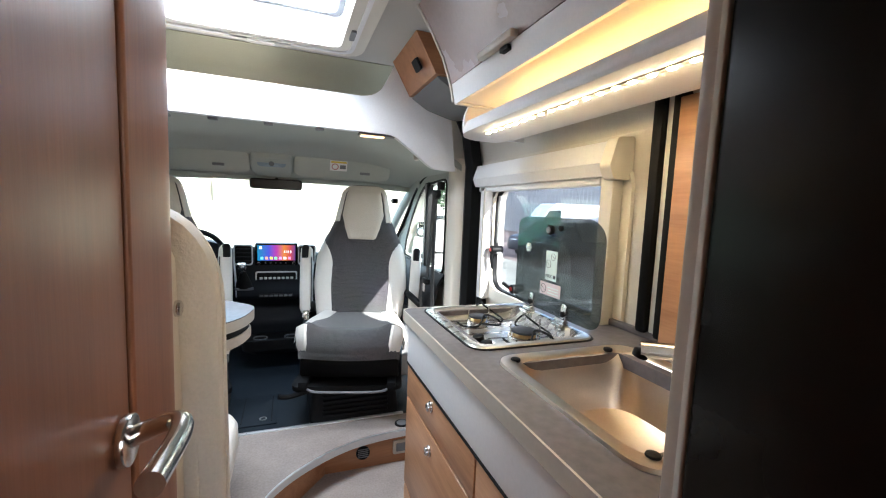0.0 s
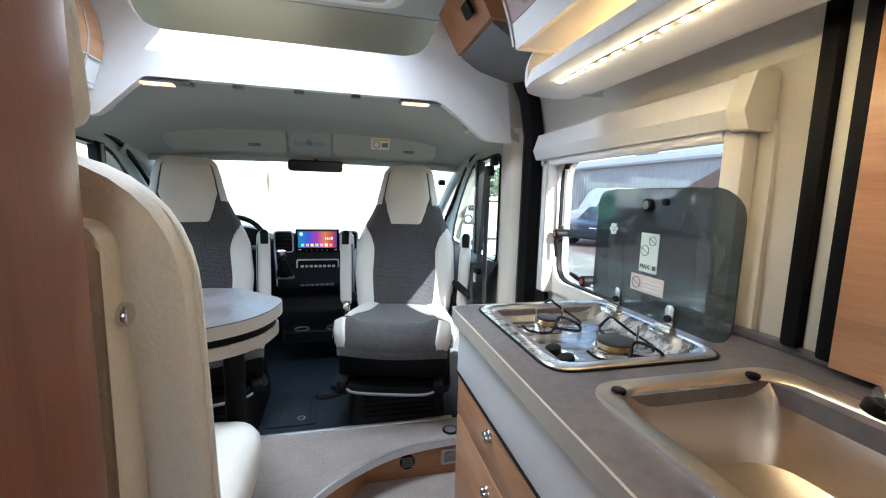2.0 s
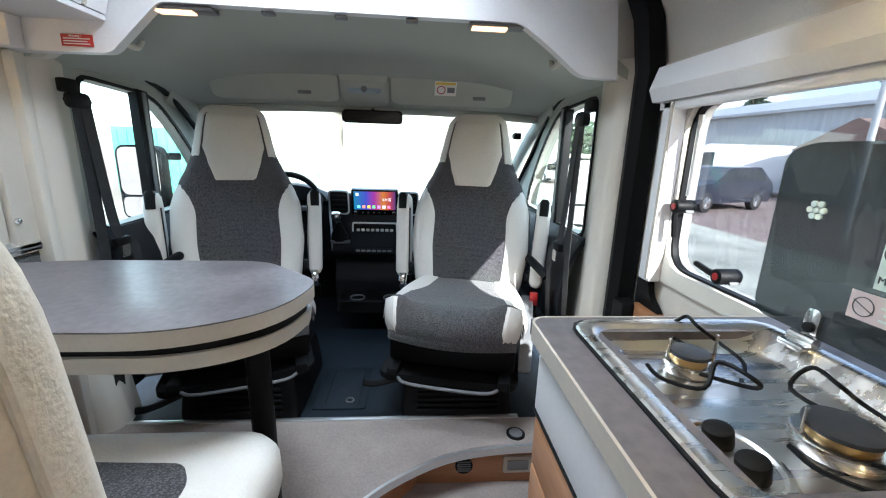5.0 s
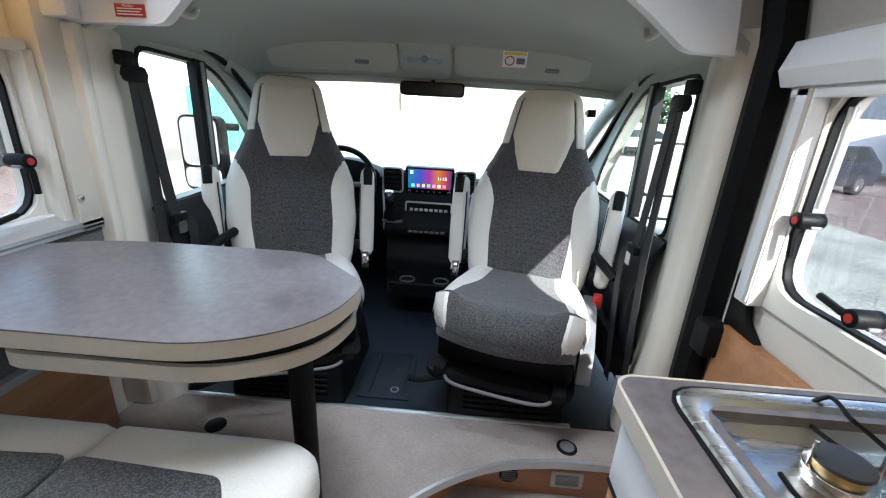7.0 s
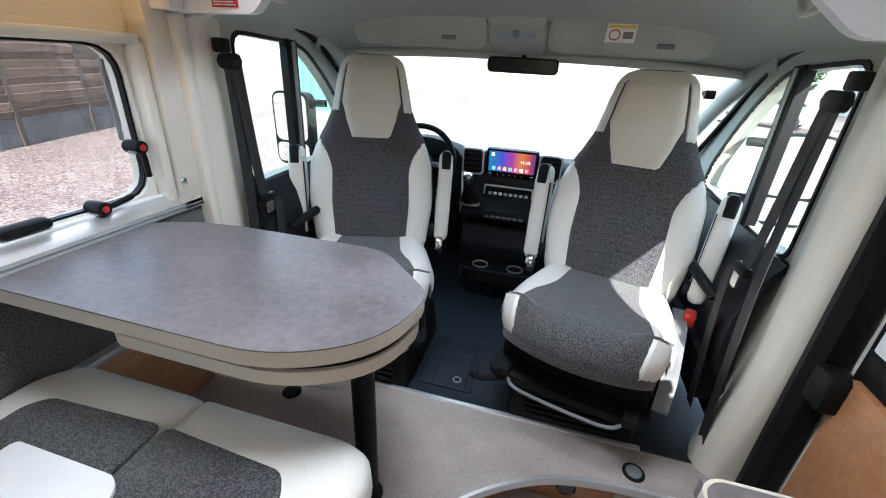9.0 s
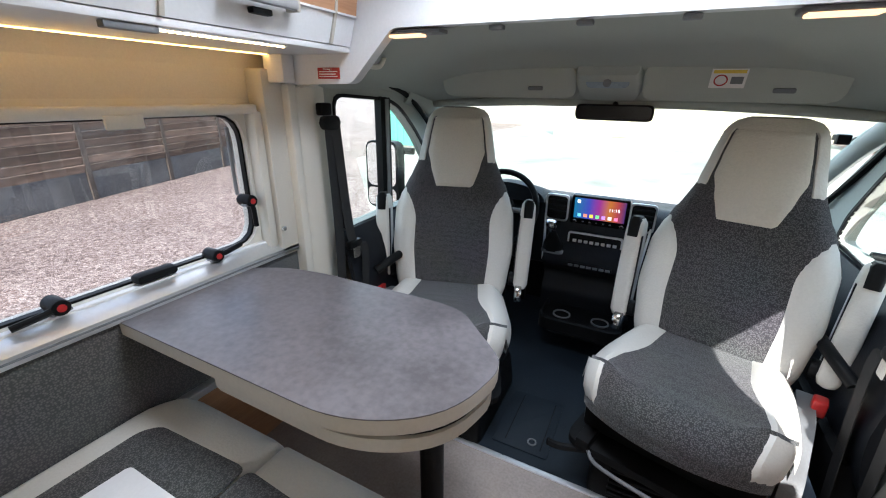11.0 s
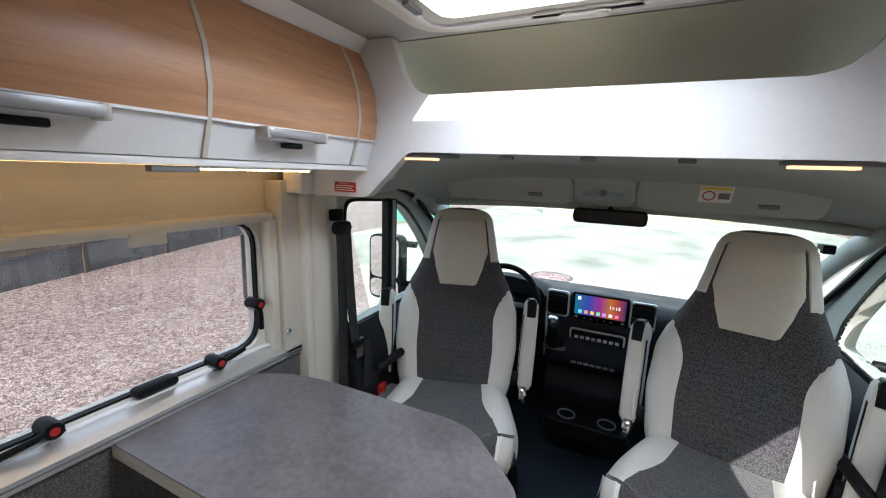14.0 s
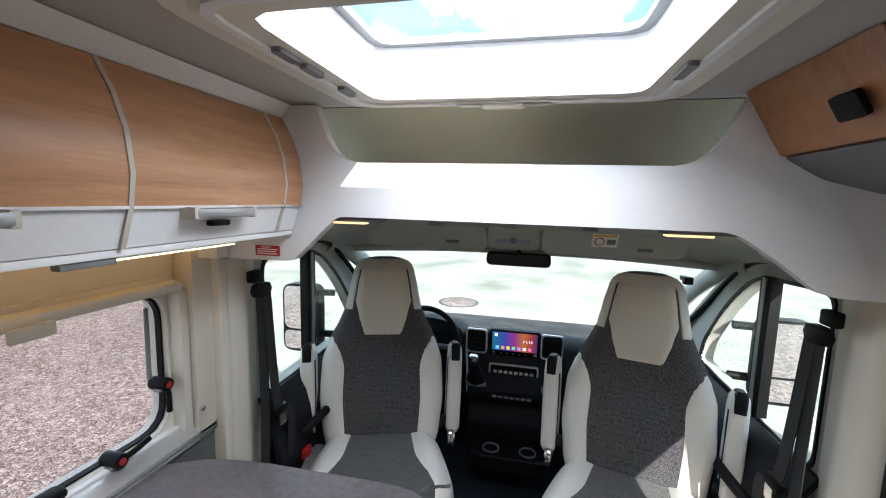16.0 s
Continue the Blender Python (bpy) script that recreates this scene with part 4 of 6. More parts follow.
    # swivel plate with levers
    part("swivel_plate", prism(rounded([(-0.26, -0.26), (0.25, -0.24), (0.24, 0.22), (-0.25, 0.22)], 0.05), "z", 0.170, 0.196, 0.004), M_BLACK, s)
    part("slide_rail", box((-0.22, -0.27, 0.192), (-0.18, 0.22, 0.222), 0.004), M_BLACK, s)
    part("slide_rail", box((0.18, -0.27, 0.192), (0.22, 0.22, 0.222), 0.004), M_BLACK, s)
    part("slide_lever", tube(curve_pts([(-0.18, -0.26, 0.185), (-0.12, -0.30, 0.19), (0.12, -0.30, 0.19), (0.18, -0.26, 0.185)], 5), 0.006, 8), M_GREY, s)
    part("release_lever", tube(curve_pts([(-0.18, -0.22, 0.16), (-0.26, -0.27, 0.155), (-0.30, -0.29, 0.165)], 5), 0.012, 8), M_BLACK, s)
    # armrests folded up
    for sg in (-1, 1):
        mm = Matrix.Translation((sg * 0.300, 0.225, 0.39)) @ Matrix.Rotation(radians(-9), 4, "X") @ Matrix.Rotation(radians(sg * 2), 4, "Y")
        ar = part("armrest", loft([[(a, b, z) for a, b in rrect(-0.030 + k, -0.045 + k, 0.030 - k, 0.045 - k, 0.02)] for z, k in ((0.02, 0.022), (0.028, 0.008), (0.05, 0.0), (0.18, -0.001), (0.34, 0.0), (0.385, 0.003), (0.40, 0.012))]), M_LEATHER, s, "cream leatherette armrest folded upright", m=mm)
        part("armrest_cap", loft([[(a, b, z) for a, b in rrect(-0.020 + k, -0.050 + k, 0.020 - k, 0.030 - k, 0.015)] for z, k in ((0.335, 0.0), (0.395, 0.0), (0.408, 0.008))]), M_BLACK, ar, "dark armrest end cap")
        part("armrest_slot", box((-0.004 - sg * 0.028, -0.032, 0.06), (0.004 - sg * 0.028, -0.014, 0.34), 0.002), M_BLACK, ar)
        part("armrest_pivot", disc((-sg * 0.03, 0.0, 0.06), (1, 0, 0), 0.03, 0.04, 18, 0.004), M_BLACK, ar)
    # pedestal box on the cab floor, square to the van
    loc = Matrix.Translation(s.matrix_basis.translation)
    inv = s.matrix_basis.inverted()
    bx, by = base_at
    bm = loft([[(bx + a, by + b, POD + z) for a, b in rrect(-0.215 + k, -0.20 + k, 0.215 - k, 0.22 - k, 0.035)] for z, k in ((-0.002, 0.0), (0.03, 0.0), (0.14, 0.012), (0.175, 0.02))])
    pb = part("pedestal", bm, M_BLACK, s, "black pleated pedestal cover", m=inv)
    for i in range(5):
        part("pleat", box((bx - 0.155, by - 0.212 + 0.003 * i, POD + 0.028 + 0.022 * i), (bx + 0.155, by - 0.18, POD + 0.040 + 0.022 * i), 0.005), M_BLACK, pb, m=Matrix())
    return s


seat("passenger_seat", "swivelled cab seat in grey honeycomb cloth and cream leatherette", (0.40, 2.60, POD), -15.0, (0.385, 2.62), 1)
seat("driver_seat", "swivelled driver seat in grey honeycomb cloth and cream leatherette", (-0.46, 2.62, POD), 18.0, (-0.42, 2.62), -1)

# ---- dinette table ----
tab = thing("dinette_table", "dinette table with slate-grey top, beige edging and swivel leaf", "table")
tp = rounded([(-0.912, 1.757), (-0.22, 1.757), (-0.06, 1.86), (-0.022, 2.045), (-0.19, 2.205), (-0.26, 2.222), (-0.66, 2.216), (-0.80, 2.195), (-0.912, 2.132)], [0.005, 0.16, 0.11, 0.055, 0.06, 0.06, 0.05, 0.05, 0.005])
part("tabletop", prism([(x * 0.999 - 0.0005, y) for x, y in tp], "z", 0.8245, 0.828), M_TOP, tab, "slate-grey laminate top")
part("tabletop_edge", prism(tp, "z", 0.792, 0.825, 0.003), M_EDGE, tab, "beige edge band")
lp = rounded([(-0.625, 1.778), (-0.22, 1.778), (-0.068, 1.87), (-0.032, 2.04), (-0.19, 2.185), (-0.62, 2.19)], [0.04, 0.16, 0.11, 0.055, 0.10, 0.04])
part("swivel_leaf", prism(lp, "z", 0.735, 0.766, 0.003), M_EDGE, tab, "beige swivel extension leaf")
# black filler that paints the shade in the gap between top and leaf
part("leaf_gap_shade", prism([(x * 0.985 - 0.007, 1.98 + (y - 1.98) * 0.95) for x, y in lp], "z", 0.766, 0.792), M_BLACK, tab)
part("leg", tube([(-0.155, 1.965, 0.735), (-0.165, 2.0, POD + 0.01)], 0.028, 20), M_BLACK, tab, "dark tubular leg")
part("leg_foot", disc((-0.165, 2.0, POD + 0.006), (0, 0, 1), 0.04, 0.012, 24, 0.003), M_BLACK, tab)
part("wall_bracket", box((-0.915, 1.80, 0.775), (-0.89, 2.12, 0.792), 0.002), M_ALU, tab)

# ---- bench seat ----
bench = thing("bench_seat", "two-person bench with cream leatherette cushions on a wooden box", "bench")
part("bench_box", box((-0.90, 1.23, POD), (-0.09, 1.72, 0.442), 0.004), M_WOOD, bench)


def cushion_half(x0, x1, label, outer):
    r_in, r_out = 0.012, 0.085
    def ring_(k, z):
        rr = [r_in, r_out if outer else r_in, r_out if outer else r_in, r_in]
        if not outer:
            rr = [r_in, r_in, 0.012, 0.10]
        return [(a, b, z) for a, b in rounded([(x0 + k * 0.4, 1.36), (x1 - k, 1.36), (x1 - k, 1.86 - k), (x0 + k * 0.4, 1.86 - k)], [r_in, r_in, 0.09 if outer else 0.015, 0.015 if outer else 0.10])]
    return part("seat_cushion", loft([ring_(0.03, 0.438), ring_(0.006, 0.453), ring_(0.0, 0.483), ring_(0.002, 0.533), ring_(0.012, 0.555), ring_(0.035, 0.568), ring_(0.075, 0.574)]), M_LEATHER, bench, label)


c1 = cushion_half(-0.497, -0.055, "cream leatherette seat cushion", True)
c2 = cushion_half(-0.908, -0.502, "cream leatherette seat cushion", False)
part("seat_panel", prism(rounded([(-0.494, 1.38), (-0.18, 1.38), (-0.18, 1.69), (-0.21, 1.735), (-0.494, 1.75)], 0.02), "z", 0.570, 0.5765, 0.002), M_CLOTH, c1, "dark grey honeycomb cloth panel")
part("seat_panel", prism(rounded([(-0.82, 1.38), (-0.505, 1.38), (-0.505, 1.75), (-0.79, 1.735), (-0.82, 1.70)], 0.02), "z", 0.570, 0.5765, 0.002), M_CLOTH, c2, "dark grey honeycomb cloth panel")


def backrest_pad(x0, x1, y0, y1, z0, z1, name, material, label, round_r, parent):
    rings = []
    for y, k in ((y0, 0.02), (y0 + 0.012, 0.004), (y0 + 0.03, 0.0), ((y0 + y1) / 2, 0.0), (y1 - 0.03, 0.004), (y1 - 0.01, 0.016), (y1, 0.04)):
        rings.append([(a, y - 0.10 * (b - 0.6), b) for a, b in rounded([(x0 + k, z0 + k), (x1 - k, z0 + k), (x1 - k, z1 - k), (x0 + k, z1 - k)], [0.03, 0.03, round_r[1], round_r[0]], 10)])
    return part(name, loft(rings), material, parent, label)


bk = backrest_pad(-0.455, -0.026, 1.30, 1.40, 0.50, 1.195, "backrest", M_LEATHER2, "beige leatherette backrest", (0.05, 0.17), bench)
backrest_pad(-0.92, -0.46, 1.30, 1.40, 0.50, 1.195, "backrest", M_LEATHER2, "beige leatherette backrest", (0.17, 0.05), bench)
part("piping", tube([(a, 1.335 - 0.10 * (b - 0.6), b) for a, b in rounded([(-0.40, 0.56), (-0.024, 0.56), (-0.024, 1.187), (-0.40, 1.187)], [0.03, 0.03, 0.17, 0.05], 10)], 0.004, 8), M_LEATHER2, bk)
sh = part("back_shell", prism([(a, b) for a, b in rounded([(-0.90, 0.20), (-0.085, 0.20), (-0.083, 1.12), (-0.22, 1.135), (-0.90, 1.135)], [0.0, 0.01, 0.03, 0.03, 0.0])], "y", 1.215, 1.275, 0.004), M_LEATHER2, bench, "beige shell behind the backrest")
# black sheet standing for the shade between shell and backrest pad
part("shell_gap_shade", box((-0.30, 1.275, 0.25), (-0.090, 1.281, 1.12), 0), M_BLACK, bench)
part("pad_flange", prism([(1.281, 0.25), (1.36, 0.25), (1.36, 0.50), (1.305, 1.125), (1.281, 1.135)], "x", -0.34, -0.063, 0.004), M_LEATHER2, bench, "beige rolled cover edge")
part("shell_screw", disc((-0.080, 1.245, 1.02), (1, 0, 0), 0.013, 0.012, 18, 0.004), M_CHROME, sh)
part("side_skirt", prism(rounded([(1.29, 0.20), (1.46, 0.20), (1.46, 0.50), (1.29, 0.55)], 0.01), "x", -0.10, -0.055), M_LEATHER2, bench)
for x0 in (-0.36, -0.80):
    hr = backrest_pad(x0, x0 + 0.24, 1.325, 1.395, 1.215, 1.38, "headrest", M_LEATHER2, "beige leatherette headrest", (0.05, 0.05), bench)
part("bench_bracket", box((-0.10, 1.66, POD), (-0.075, 1.71, 0.40), 0.004), M_BLACK, bench)
cap_ = thing("floor_socket", "round black cap let into the vinyl floor", "floor cap", "floor caps")
part("cap_rim", disc((0.587, 2.313, POD + 0.002), (0, 0, 1), 0.034, 0.006, 28, 0.002), M_BLACK, cap_)
part("cap_centre", disc((0.587, 2.313, POD + 0.005), (0, 0, 1), 0.024, 0.004, 28), M_GREY, cap_)
cap2 = thing("floor_socket", "round black cap let into the vinyl floor under the table", "floor cap", "floor caps")
part("cap_rim", disc((-0.60, 2.27, POD + 0.002), (0, 0, 1), 0.034, 0.006, 28, 0.002), M_BLACK, cap2)
blk = thing("belt_buckle", "black lap belt buckle lying at the back of the bench cushion", "belt buckle")
part("buckle_body", loft([[(-0.385 + a, 1.585 + b, z) for a, b in rrect(-0.03 + k, -0.02 + k, 0.03 - k, 0.02 - k, 0.012)] for z, k in ((0.577, 0.004), (0.583, 0.0), (0.595, 0.0), (0.601, 0.006))]), M_BLACK, blk)
part("strap_loop", sheet([[(-0.385 + 0.034 * math.cos(a), 1.535, 0.603 + 0.026 * math.sin(a)), (-0.385 + 0.034 * math.cos(a), 1.575, 0.603 + 0.026 * math.sin(a))] for a in [k * math.pi / 9 for k in range(19)]], 0.003, (0, 0, 1)), M_BELT, blk)
crd = thing("white_folder", "white card folder lying flat on the bench cushion", "folder")
part("folder_sheet", prism(rounded([(-0.74, 1.40), (-0.46, 1.40), (-0.445, 1.60), (-0.475, 1.63), (-0.72, 1.63)], [0, 0.01, 0.02, 0.02, 0.01]), "z", 0.5795, 0.588, 0.002), M_WHITE, crd)

# ---- partition, washroom door, tall unit and fridge ----
part_wall = thing("partition", "cherry veneer partition post with a rounded front edge", "partition", kind="structure")
part("post", prism(rounded([(-0.058, 0.985), (-0.058, 1.13), (-0.075, 1.185), (-0.12, 1.185), (-0.12, 0.985)], [0.004, 0.03, 0.02, 0.004, 0.004]), "z", 0.0, CEIL - 0.005), M_WOODZ_DIM, part_wall)
structure("wall_washroom", box((-0.96, 1.15, 0.0), (-0.122, 1.183, CEIL - 0.004), 0.002), M_WOODZ_DIM, "cherry veneer cross wall behind the bench", "wall")
dr = thing("door_3", "cherry veneer washroom door with a steel lever handle", "door", kind="structure")
part("door_leaf", box((-0.098, 0.36, 0.03), (-0.061, 0.979, 1.76), 0.004), M_WOODZ_DIM, dr)
HX, HY, HZ = -0.059, 0.955, 0.965
hd = part("door_handle", tube(curve_pts([(HX, HY, HZ), (HX + 0.030, HY - 0.002, HZ + 0.012), (HX + 0.048, HY - 0.012, HZ + 0.018), (HX + 0.054, HY - 0.045, HZ + 0.020), (HX + 0.055, HY - 0.125, HZ + 0.030)], 6), 0.0095, 16), M_CHROME, dr, "brushed steel lever")
part("rose", disc((HX + 0.003, HY, HZ), (1, 0, 0), 0.024, 0.008, 28, 0.002), M_CHROME, hd)
structure("wall_rear_left", box((-0.098, -0.60, 0.0), (-0.061, 0.352, CEIL - 0.004), 0.002), M_WOODZ_DIM, "cherry veneer rear cupboard wall", "wall")

fr = thing("fridge", "tall black-fronted fridge unit with a pale grey edge", "fridge")
part("carcass", box((0.44, 0.02, 0.0), (0.93, 0.78, CEIL - 0.006), 0.003), M_WHITE, fr)
part("door", box((0.425, 0.03, 0.42), (0.4395, 0.769, CEIL - 0.03), 0.006), M_GLOSSBLACK, fr, "gloss black door")
part("drawer_front", box((0.425, 0.03, 0.06), (0.4395, 0.769, 0.41), 0.006), M_GLOSSBLACK, fr)
part("edge_strip", box((0.420, 0.772, 0.02), (0.452, 0.787, CEIL - 0.008), 0.004), M_EDGE, fr, "pale grey edge strip")
structure("wall_rear_right", box((0.43, -0.60, 0.0), (0.93, 0.01, CEIL - 0.004), 0.002), M_WOODZ_DIM, "cherry veneer rear wardrobe wall", "wall")

# ---- kitchen ----
CT = 0.887
kit = thing("kitchen_cabinet", "kitchen unit with white fascia and cherry veneer drawers", "kitchen cabinet")
part("body", box((0.455, 0.79, 0.02), (0.93, 1.67, CT - 0.20), 0.003), M_WOOD, kit)
part("end_panel", prism(rounded([(0.425, 1.667), (0.445, 1.682), (0.93, 1.685), (0.93, 1.67), (0.455, 1.665)], 0.006), "z", 0.02, CT - 0.03), M_WHITE, kit)
part("fascia", box((0.418, 0.79, 0.728), (0.446, 1.67, CT - 0.031), 0.003), M_WHITE, kit, "white fascia band")
part("fascia_line", box((0.4165, 0.79, 0.722), (0.44, 1.67, 0.7275), 0.001), M_BLACK, kit)


def drawer(y0, y1, z0, z1, knob):
    d = part("drawer", box((0.420, y0, z0), (0.454, y1, z1), 0.003), M_WOOD, kit)
    if knob:
        k_ = part("knob", disc((0.414, *knob), (1, 0, 0), 0.011, 0.014, 20, 0.003), M_CHROME, d, "satin metal push knob")
        part("knob_rim", disc((0.4185, *knob), (1, 0, 0), 0.0145, 0.004, 20, 0.001), M_CHROME, k_)
    return d


drawer(1.185, 1.668, 0.622, 0.720, (1.443, 0.693))
drawer(1.185, 1.668, 0.34, 0.617, (1.443, 0.575))
drawer(1.185, 1.668, 0.04, 0.335, (1.443, 0.30))
drawer(0.795, 1.178, 0.34, 0.720, (1.10, 0.66))
drawer(0.795, 1.178, 0.04, 0.335, None)
# worktop with openings for hob and sink
wt = thing("worktop", "slate laminate worktop with a pale beige edge", "worktop")
HOB = (0.458, 1.290, 0.795, 1.668)
SNK = (0.475, 0.84, 0.83, 1.245)
for lo, hi in (((0.404, 0.788), (0.497, 1.685)), ((0.775, 0.788), (0.935, 1.685)), ((0.497, 1.205), (0.775, 1.325)), ((0.497, 0.788), (0.775, 0.885)), ((0.497, 1.63), (0.775, 1.685))):
    part("top_panel", box((lo[0], lo[1], CT - 0.028), (hi[0], hi[1], CT), 0), M_TOP, wt, "slate laminate surface")
part("edge_band", prism(rounded([(0.400, 0.788), (0.404, 0.788), (0.404, 1.67), (0.42, 1.685), (0.935, 1.685), (0.935, 1.689), (0.418, 1.689), (0.400, 1.673)], [0, 0, 0.01, 0.01, 0, 0, 0.016, 0.016], 4), "z", CT - 0.030, CT + 0.0006), M_EDGE, wt, "beige edge band")
part("backsplash_strip", box((0.925, 0.79, CT), (0.945, 1.67, CT + 0.018), 0.004), M_TOP, wt)

hob = thing("gas_hob", "stainless two-burner gas hob with raised smoked glass lid", "hob")
part("pan", loft([[(a, b, z) for a, b in rrect(HOB[0] + k, HOB[1] + k, HOB[2] - k, HOB[3] - k, 0.045)] for k, z in ((0.006, CT - 0.03), (0.0, CT + 0.001), (0.004, CT + 0.006), (0.018, CT + 0.007), (0.024, CT + 0.004), (0.046, CT - 0.024), (0.056, CT - 0.029))]), M_STEEL, hob, "stainless pan")
part("rim_seal", frame_ring(rrect(HOB[0] - 0.003, HOB[1] - 0.003, HOB[2] + 0.003, HOB[3] + 0.003, 0.047), rrect(HOB[0] + 0.01, HOB[1] + 0.01, HOB[2] - 0.01, HOB[3] - 0.01, 0.04), "z", CT, CT + 0.003), M_BLACK, hob)


M_CAP = worn("blue_black_enamel", (0.03, 0.034, 0.042), 0.4, vary=0.15, spec=0.3)


def burner(cx, cy, r):
    b = part("burner", disc((cx, cy, CT - 0.021), (0, 0, 1), r * 1.15, 0.016, 32, 0.003), M_CHROME, hob)
    part("burner_ring", disc((cx, cy, CT - 0.009), (0, 0, 1), r * 0.86, 0.012, 32, 0.002, r2=r * 0.78), worn("brass_ring_%d" % int(r * 1000), (0.60, 0.42, 0.20), 0.3, 1.0, vary=0.1), b, "brass flame ring")
    part("burner_cap", disc((cx, cy, CT - 0.001), (0, 0, 1), r * 0.95, 0.006, 32, 0.002), M_CAP, b, "dark enamel cap")
    part("spark_pin", tube([(cx + r * 1.05, cy - r * 0.3, CT - 0.012), (cx + r * 1.05, cy - r * 0.3, CT + 0.030)], 0.0022, 8), M_CHROME, b)
    part("sensor_pin", tube([(cx - r * 1.0, cy + 0.2 * r, CT - 0.012), (cx - r * 1.0, cy + 0.2 * r, CT + 0.018)], 0.0022, 8), M_CHROME, b)
    # wire pan support: two bent loops
    for sg in (-1, 1):
        pts = [(cx - 0.030, cy + sg * 0.025, CT - 0.012), (cx - 0.020, cy + sg * 0.080, CT - 0.008), (cx - 0.050, cy + sg * 0.088, CT + 0.016), (cx - 0.040, cy + sg * 0.045, CT + 0.018), (cx - 0.075, cy + sg * 0.045, CT - 0.006), (cx - 0.08, cy, CT - 0.014), (cx - 0.06, cy - sg * 0.03, CT - 0.014)]
        q = [(cx + (a - cx) * math.cos(0.6) - (bb - cy) * math.sin(0.6), cy + (a - cx) * math.sin(0.6) + (bb - cy) * math.cos(0.6), z) for a, bb, z in pts]
        if sg > 0:
            q = [(2 * cx - a, bb, z) for a, bb, z in pts]
        part("pan_support", tube(curve_pts(q, 5), 0.0028, 8), M_BLACK, b, "black wire pan support")


burner(0.598, 1.565, 0.028)
burner(0.655, 1.405, 0.037)
kn_bowl = part("knob_bowl", loft([[(0.532 + a * (0.042 + k), 1.398 + b * (0.055 + k), z) for a, b in [(math.cos(2 * math.pi * j / 24), math.sin(2 * math.pi * j / 24)) for j in range(24)]] for k, z in ((0.006, CT - 0.029), (0.003, CT - 0.0255), (-0.003, CT - 0.0255), (-0.006, CT - 0.0285))]), M_STEEL, hob)
for dy in (0.022, -0.024):
    part("control_knob", disc((0.532, 1.398 + dy, CT - 0.020), (-0.2, 0, 1), 0.015, 0.022, 20, 0.003), M_BLACK, hob, "black control knob")
# lid hinged at the wall side, standing up
LX = 0.786
lid = part("lid", prism(rounded([(1.285, 0.905), (1.68, 0.905), (1.68, 1.165), (1.64, 1.18), (1.33, 1.182), (1.285, 1.15)], [0.045, 0.03, 0.05, 0.06, 0.06, 0.05], 8), "x", LX, LX + 0.005), M_PANE_LID, hob, "smoked glass lid standing upright", m=Matrix.Translation((0, 0, 0)))
lid.visible_shadow = False
for yy in (1.572, 1.412):
    hg = part("hinge", prism(rrect(yy - 0.011, CT + 0.0, yy + 0.011, CT + 0.062, 0.010), "x", LX - 0.008, LX - 0.001, 0.002), M_CHROME, hob, "steel lid hinge")
    part("hinge_pin", disc((LX - 0.010, yy, CT + 0.034), (1, 0, 0), 0.008, 0.008, 16, 0.002), M_BLACK, hg)
    part("hinge_foot", box((LX - 0.035, yy - 0.02, CT + 0.002), (LX - 0.002, yy + 0.02, CT + 0.012), 0.003), M_CHROME, hg)
    part("hinge_roll", tube([(LX - 0.014, yy - 0.02, CT + 0.016), (LX - 0.014, yy + 0.02, CT + 0.016)], 0.008, 12), M_CHROME, hg)
M_DARKPRINT = worn("dark_print", (0.05, 0.06, 0.06), 0.6)
M_STICK = worn("pale_sticker", (0.62, 0.72, 0.68), 0.5, vary=0.03)
M_STICK2 = worn("rosy_sticker", (0.62, 0.52, 0.52), 0.5, vary=0.03)
part("vent_knob", disc((LX - 0.004, 1.5, 1.145), (1, 0, 0), 0.014, 0.012, 24, 0.002), M_BLACK, lid)
part("vent_lens", disc((LX - 0.011, 1.5, 1.145), (1, 0, 0), 0.009, 0.003, 24), M_GREY, lid)
part("buffer", disc((LX - 0.003, 1.453, 1.152), (1, 0, 0), 0.007, 0.010, 18, 0.002), M_BLACK, lid)
star = disc((LX - 0.002, 1.61, 1.085), (1, 0, 0), 0.004, 0.004, 12)
for k in range(6):
    a = k * math.pi / 3
    disc((LX - 0.002, 1.61 + 0.010 * math.cos(a), 1.085 + 0.010 * math.sin(a)), (1, 0, 0), 0.0045, 0.003, 10, bm=star)
part("star_print", star, M_STICK, lid)
st1 = part("size_sticker", box((LX - 0.0018, 1.463, 1.000), (LX - 0.0004, 1.515, 1.085), 0), M_STICK, lid, "pale green pan-size sticker")


def ring_print(yc, zc, r, parent):
    o = [(yc + r * math.cos(k * math.pi / 14), zc + r * math.sin(k * math.pi / 14)) for k in range(28)]
    i_ = [(yc + r * 0.9 * math.cos(k * math.pi / 14), zc + r * 0.9 * math.sin(k * math.pi / 14)) for k in range(28)]
    part("ring_mark", frame_ring(o, i_, "x", LX - 0.0026, LX - 0.0019, 28), M_DARKPRINT, parent)
    part("line_mark", tube([(LX - 0.0022, yc - r, zc - r * 0.5), (LX - 0.0022, yc + r, zc + r * 0.5)], 0.0006, 6), M_DARKPRINT, parent)


